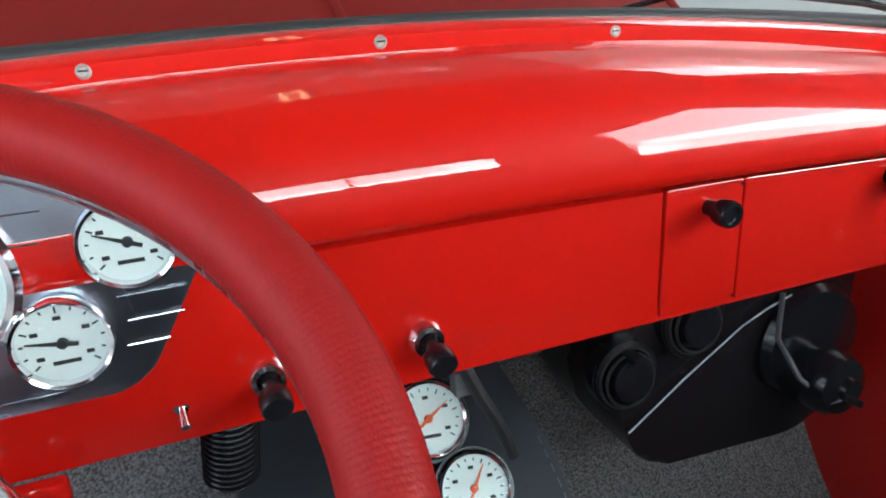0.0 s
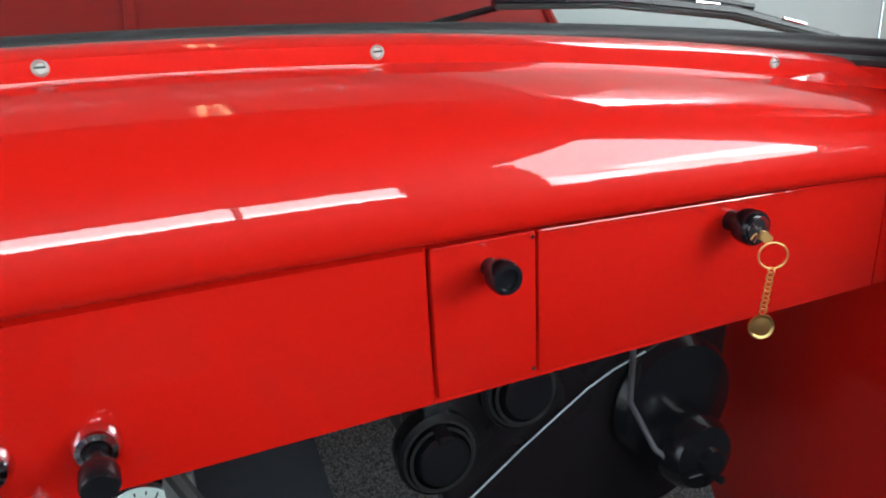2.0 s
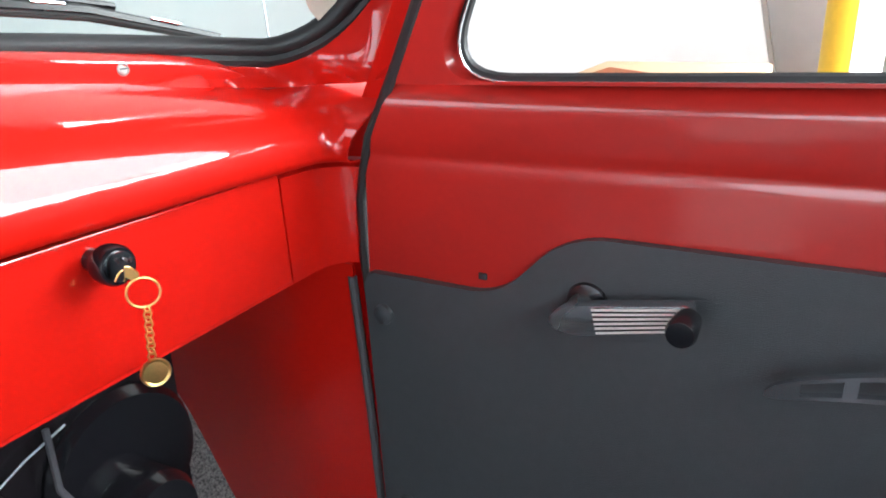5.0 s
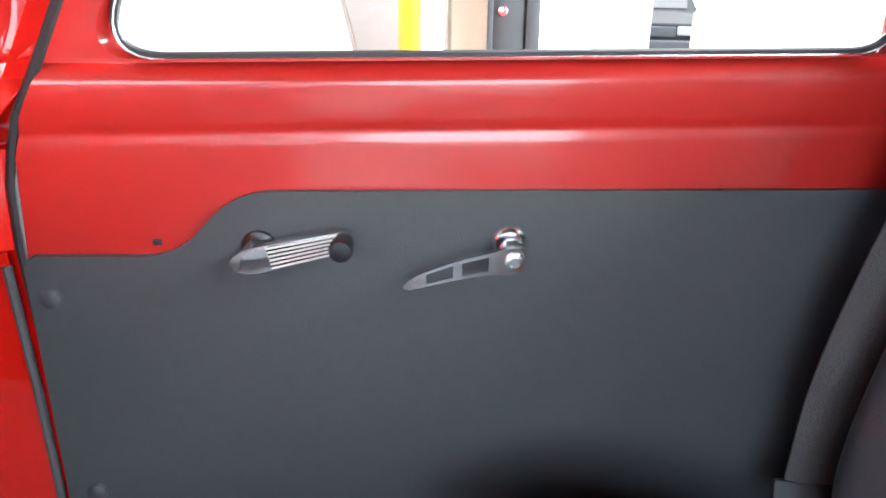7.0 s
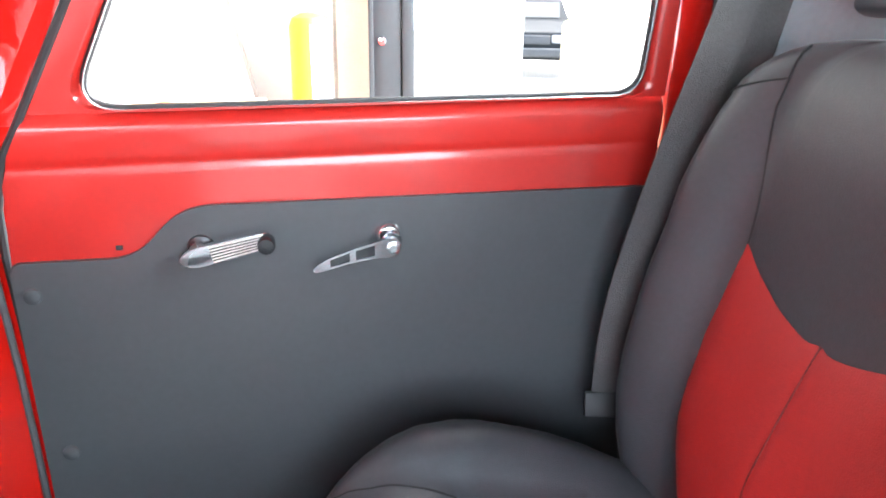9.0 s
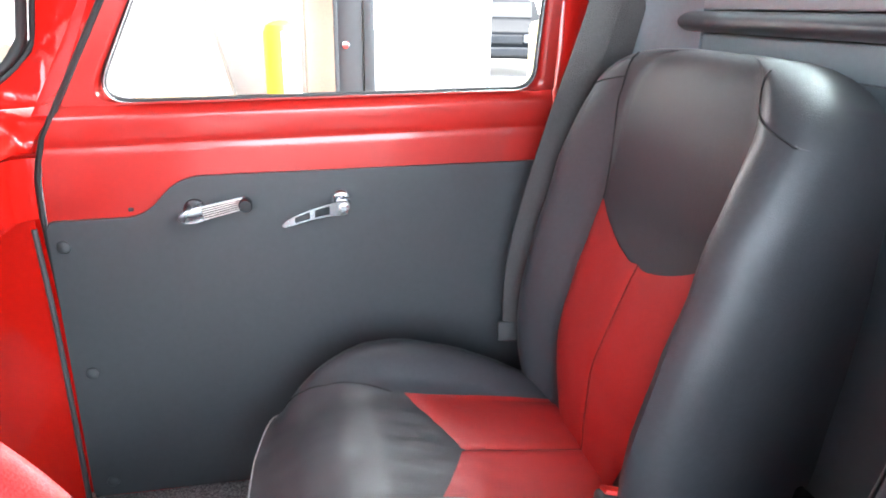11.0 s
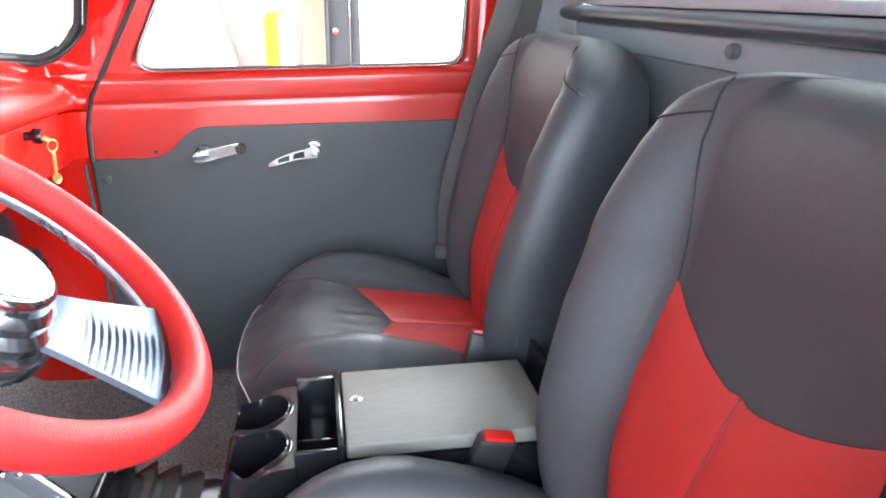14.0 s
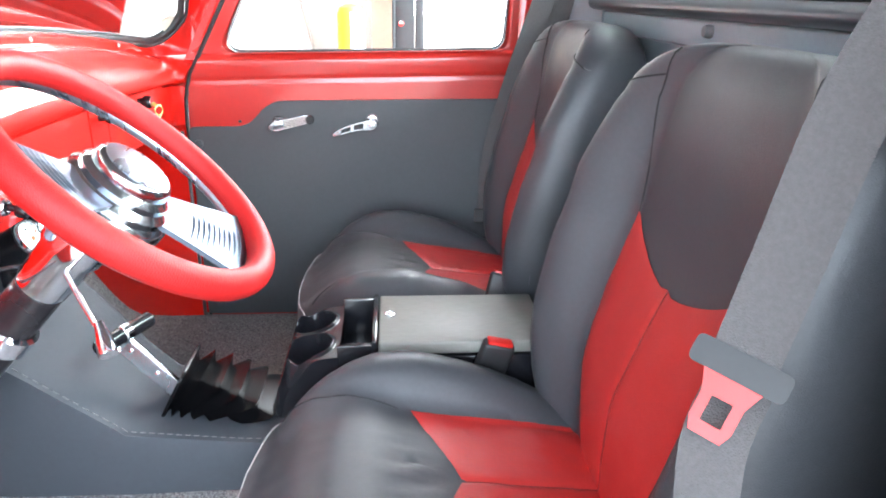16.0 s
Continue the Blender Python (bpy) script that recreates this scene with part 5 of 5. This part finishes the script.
def spoke(angle, twist):
    m = wheel_m @ Matrix.Rotation(radians(angle), 4, "Z")
    n = 110

    def place(i, v):
        f = i / n
        r = 0.048 + (RIM - 0.012 - 0.048) * f
        w = 0.031 + 0.030 * f ** 1.2
        g = f - 0.05 * v * v
        z = -0.020 + 0.012 * f + 0.0008 * math.sin((g - 0.30) * 105) * smooth(0.28, 0.36, g) * (1 - smooth(0.90, 0.96, f)) * (1 - smooth(0.25, 0.45, v)) * smooth(-0.98, -0.85, v) + twist * v * w
        return m @ Vector((r * math.cos(v * w / r), r * math.sin(v * w / r), z))

    part("spoke", thick(sheet(range(n + 1), [-1, -0.95, -0.85, -0.6, -0.3, 0.0, 0.25, 0.35, 0.45, 0.7, 1], place), 0.006), SPOKE, wheel, "ribbed polished aluminium spoke")


for a, twist in ((-73.0, 0.13), (155.0, 0.0)):
    spoke(a, twist)

col = thing("steering_column", "chrome and black tilt steering column", "steering column", tuple(WC - WN * 0.2))
cm = facing(WC, -WN)
part("collar", lathe(((0, 0.070), (0.033, 0.070), (0.036, 0.078), (0.036, 0.115), (0.032, 0.122), (0.030, 0.170), (0.026, 0.180), (0.0, 0.180)), cm, 40), CHROME, col)
part("lower_tube", lathe(((0, 0.178), (0.028, 0.178), (0.028, 0.56), (0, 0.56)), cm, 32), DARK_METAL, col)
part("clamp", lathe(((0.0285, 0.235), (0.034, 0.238), (0.034, 0.262), (0.0285, 0.265)), cm, 32), CHROME, col)
hz = part("hazard_knob", lathe(((0, 0), (0.004, 0), (0.004, 0.014), (0.008, 0.016), (0.008, 0.024), (0, 0.026)), facing(WC - WN * 0.085 + Vector((-0.034, 0, 0.005)), (-0.9, 0, 0.4)), 16), RED_PLASTIC, col, "small red hazard knob")
s0 = WC - WN * 0.125
st_end = Vector((-0.145, 0.165, 1.116))
sk = part("turn_signal_stalk", tube((s0 + Vector((-0.030, -0.01, -0.01)), s0.lerp(st_end, 0.5) + Vector((-0.01, 0, 0)), st_end), 0.0032, 10), CHROME, col, "chrome turn signal stalk")
part("stalk_knob", lathe(((0, -0.022), (0.005, -0.022), (0.0065, -0.012), (0.009, 0.0), (0.010, 0.014), (0.0095, 0.016), (0, 0.0165)), facing(st_end, (-0.55, -0.35, -0.55)), 24), CHROME, sk, "ribbed chrome stalk knob")
part("shift_ring", tube([cm @ Vector((0.075 * math.cos(a), 0.055 * math.sin(a), 0.19 + 0.02 * math.sin(a))) for a in [0.3 + i * 0.16 for i in range(22)]], 0.0025, 8), CHROME, col)

# ---- the garage outside ----
GROUND = 0.25
tagged(part("ground", sheet((-60, -10, 2.6, 10, 60), (-60, -10, 0, 10, 60), lambda x, y: Vector((x, y, GROUND))), CONCRETE), "pale concrete ground of the garage and yard", "ground", kind="structure")
tagged(part("wall_front", box(-1.75, 2.6, 5.0, 5.2, GROUND, 4.2, 0), PALE_WALL), "pale grey-green garage wall ahead of the truck", "wall", kind="structure")
tagged(part("wall_right", box(2.5, 2.65, -0.06, 5.0, GROUND, 4.2, 0), PLASTER), "white painted garage wall", "wall", kind="structure")
tagged(part("wall_left", box(-1.75, -1.6, 2.6, 5.0, GROUND, 4.2, 0), PALE_WALL), "pale grey-green garage side wall", "wall", kind="structure")
# out of view; extended past the left wall to keep sun off the ground
tagged(part("ceiling_garage", box(-4.2, 2.65, -6.0, 5.2, 4.2, 4.35, 0), mat("grey_ceiling", (0.28, 0.28, 0.28), 0.85, vary=0.1, scale=2)), "unseen grey garage ceiling, extended left to shade the ground", "ceiling", kind="structure")


def bollard():
    b = thing("bollard", "steel bollard painted yellow and white", "bollard", (1.85, 0.022, GROUND))
    face = bmesh.new()
    for i in range(13):
        a = radians(-88 + 14.5 * i)
        for z in (GROUND, 1.390):
            face.verts.new((1.85 + 0.0495 * math.cos(a + radians(-90)), 0.010 + 0.0495 * math.sin(a + radians(-90)), z))
    face.verts.ensure_lookup_table()
    for i in range(12):
        face.faces.new((face.verts[2 * i], face.verts[2 * i + 2], face.verts[2 * i + 3], face.verts[2 * i + 1]))
    part("white_face", thick(face, 0.001), PLASTER, b, "white painted half")
    part("post", lathe(((0, GROUND), (0.048, GROUND), (0.048, 1.385), (0.040, 1.405), (0.020, 1.415), (0, 1.418)), Matrix.Translation((1.85, 0.010, 0)), 32), YELLOW, b)


bollard()
post = thing("door_track_post", "blue-grey steel garage door track post", "post", (2.0, -0.23, GROUND))
part("channel", box(1.98, 2.03, -0.226, -0.146, GROUND, 4.2, 0.004), POST_GREY, post)
part("flange", box(1.962, 1.978, -0.152, -0.140, GROUND, 4.2, 0.002), POST_GREY, post)
part("edge", box(1.972, 2.04, -0.262, -0.229, GROUND, 4.2, 0.003), POST_GREY, post)
part("bolt", lathe(((0, 0), (0.012, 0), (0.011, 0.006), (0, 0.008)), facing((1.979, -0.175, 1.348), (-1, 0, 0)), 12), CHROME, post)
tagged(part("wall_jamb", box(2.06, 2.5, -0.20, -0.06, GROUND, 4.2, 0.004), mat("tan_wall", (0.52, 0.45, 0.36), 0.8)), "tan painted door jamb", "wall", kind="structure")
brd = thing("leaning_panel", "tall white panel leaning against the wall", "panel", (2.3, 0.6, GROUND))
EDGE_GREY = mat("warm_grey_edge", (0.30, 0.27, 0.24), 0.7)
PANEL_M = Matrix(((0, 0, -1, 2.28), (1, 0, 0, 0), (0, 1, 0, 0), (0, 0, 0, 1)))
part("edge_strip", plate(((-0.036, GROUND + 0.01), (-0.026, GROUND + 0.01), (0.476, 2.4), (0.466, 2.4)), PANEL_M, 0.022), EDGE_GREY, brd, "grey edge strip")
part("panel", plate(((-0.025, GROUND + 0.01), (1.3, GROUND + 0.01), (1.3, 2.4), (0.477, 2.4)), Matrix(((0, 0, -1, 2.28), (1, 0, 0, 0), (0, 1, 0, 0), (0, 0, 0, 1))), 0.02), PLASTER, brd)
cart = thing("cardboard_box", "brown cardboard box beside the truck", "box", (1.37, 0.22, GROUND))
part("carton", box(1.22, 1.52, 0.095, 0.335, GROUND, 1.258, 0.004), CARD, cart)
part("flap", plate(((0.095, 1.2585), (0.335, 1.2585), (0.30, 1.266), (0.235, 1.288), (0.095, 1.271)), Matrix(((0, 0, -1, 1.23), (1, 0, 0, 0), (0, 1, 0, 0), (0, 0, 0, 1))), 0.004), CARD, cart)


# emissive sheet standing in for the overexposed yard; it also lights the cab
YARD_GLOW = glow("glowing_white_yard", (1.0, 0.99, 0.97), 5.0)
tagged(part("backdrop_right", box(40, 40.1, -50, 5, GROUND, 18, 0), YARD_GLOW), "glowing white sheet in the distance for the sunlit yard", "backdrop", kind="structure")
# added emissive sheet behind the truck, brightening seat tops and dash reflections
tagged(part("backdrop_rear", box(-12, 40, -50.1, -50, GROUND, 13, 0), glow("rear_fill_glow", (0.90, 0.96, 1.0), 8.0)), "glowing bluish white sheet added far behind the truck", "backdrop", kind="structure")


def parked_car(x, y):
    c = thing("parked_car", "dark car parked in the bright yard", "car", (x, y, GROUND))
    def shell(u, k):
        """Right half to left half over the car; u along its length."""
        top = interp(u, (-2.1, -1.9, -1.0, -0.75, -0.1, 0.2, 1.2, 1.7, 2.0, 2.1), (0.55, 0.80, 0.95, 0.98, 1.36, 1.42, 1.40, 1.12, 0.95, 0.55))
        cabin = smooth(0.98, 1.36, top)
        w = 0.86 - 0.10 * smooth(1.6, 2.1, abs(u))
        yy, zz = ((-w, 0.32), (-w, 0.62), (-w * 0.98, min(top, 0.88)), (-w * (0.92 - 0.16 * cabin), top - 0.04), (-0.40, top), (0.40, top), (w * (0.92 - 0.16 * cabin), top - 0.04), (w * 0.98, min(top, 0.88)), (w, 0.62), (w, 0.32))[k]
        return Vector((x + u, y + yy, GROUND + zz))

    part("body", sheet(spaced((-2.1, 4), (-1.9, 10), (-0.75, 8), (0.2, 8), (1.7, 6), (2.1, 0)), range(10), shell), CARPAINT, c)
    for wx in (-1.35, 1.35):
        for wy in (-0.9, 0.72):
            w = part("wheel", lathe(((0, 0), (0.2, 0), (0.31, 0.02), (0.32, 0.09), (0.31, 0.18), (0, 0.18)), facing((x + wx, y + wy, GROUND + 0.32), (0, 1, 0)), 24), RUBBER, c)
    part("windscreen", sheet((-0.68, -0.18), (-0.58, 0.58), lambda u, v: Vector((x + u - 0.012, y + v, GROUND + interp(u, (-0.75, -0.1), (0.98, 1.36)) + 0.012))), CAR_GREY, c)
    part("bumper", box(x - 2.26, x - 2.12, y - 0.84, y + 0.84, GROUND + 0.36, GROUND + 0.52, 0.04, 3), CAR_GREY, c)
    part("nose", box(x - 2.12, x - 1.9, y - 0.78, y + 0.78, GROUND + 0.30, GROUND + 0.80, 0.05, 3), CARPAINT, c)
    part("grille", box(x - 2.18, x - 2.12, y - 0.38, y + 0.38, GROUND + 0.58, GROUND + 0.74, 0.02), CAR_GREY, c)
    for wy in (-0.6, 0.6):
        part("headlight", box(x - 2.17, x - 2.10, y + wy - 0.2, y + wy + 0.2, GROUND + 0.6, GROUND + 0.75, 0.03), STEEL, c)
    c.rotation_euler = (0, 0, radians(-16.5))


parked_car(14.8, -4.41)
tagged(part("wall_yard_pillar", box(6.0, 6.2, -1.73, -1.31, GROUND, 3.6, 0.01), PLASTER), "white painted pillar in the yard", "pillar", kind="structure")
far_bollard = thing("bollard", "pale yellow bollard out in the yard", "bollard", (7.0, -2.51, GROUND))
part("post", lathe(((0, GROUND), (0.09, GROUND), (0.09, 1.28), (0.07, 1.32), (0.03, 1.335), (0, 1.338)), Matrix.Translation((7.0, -2.51, 0)), 28), mat("pale_yellow_paint", (0.85, 0.74, 0.36), 0.6, vary=0.08, scale=8), far_bollard)
for x, y in ((-1.2, 1.2), (0.6, 1.2), (-1.2, -0.8)):
    lampfit = thing("ceiling_lamp", "long fluorescent lamp under the garage ceiling", "lamp", (x, y, 4.1), group="ceiling lamps")
    part("tray", box(x - 0.10, x + 0.10, y - 0.65, y + 0.65, 4.14, 4.20, 0.01), PLASTER, lampfit)
    for dx in (-0.05, 0.05):
        part("tube", tube(((x + dx, y - 0.6, 4.12), (x + dx, y + 0.6, 4.12)), 0.014, 10), TUBE, lampfit)
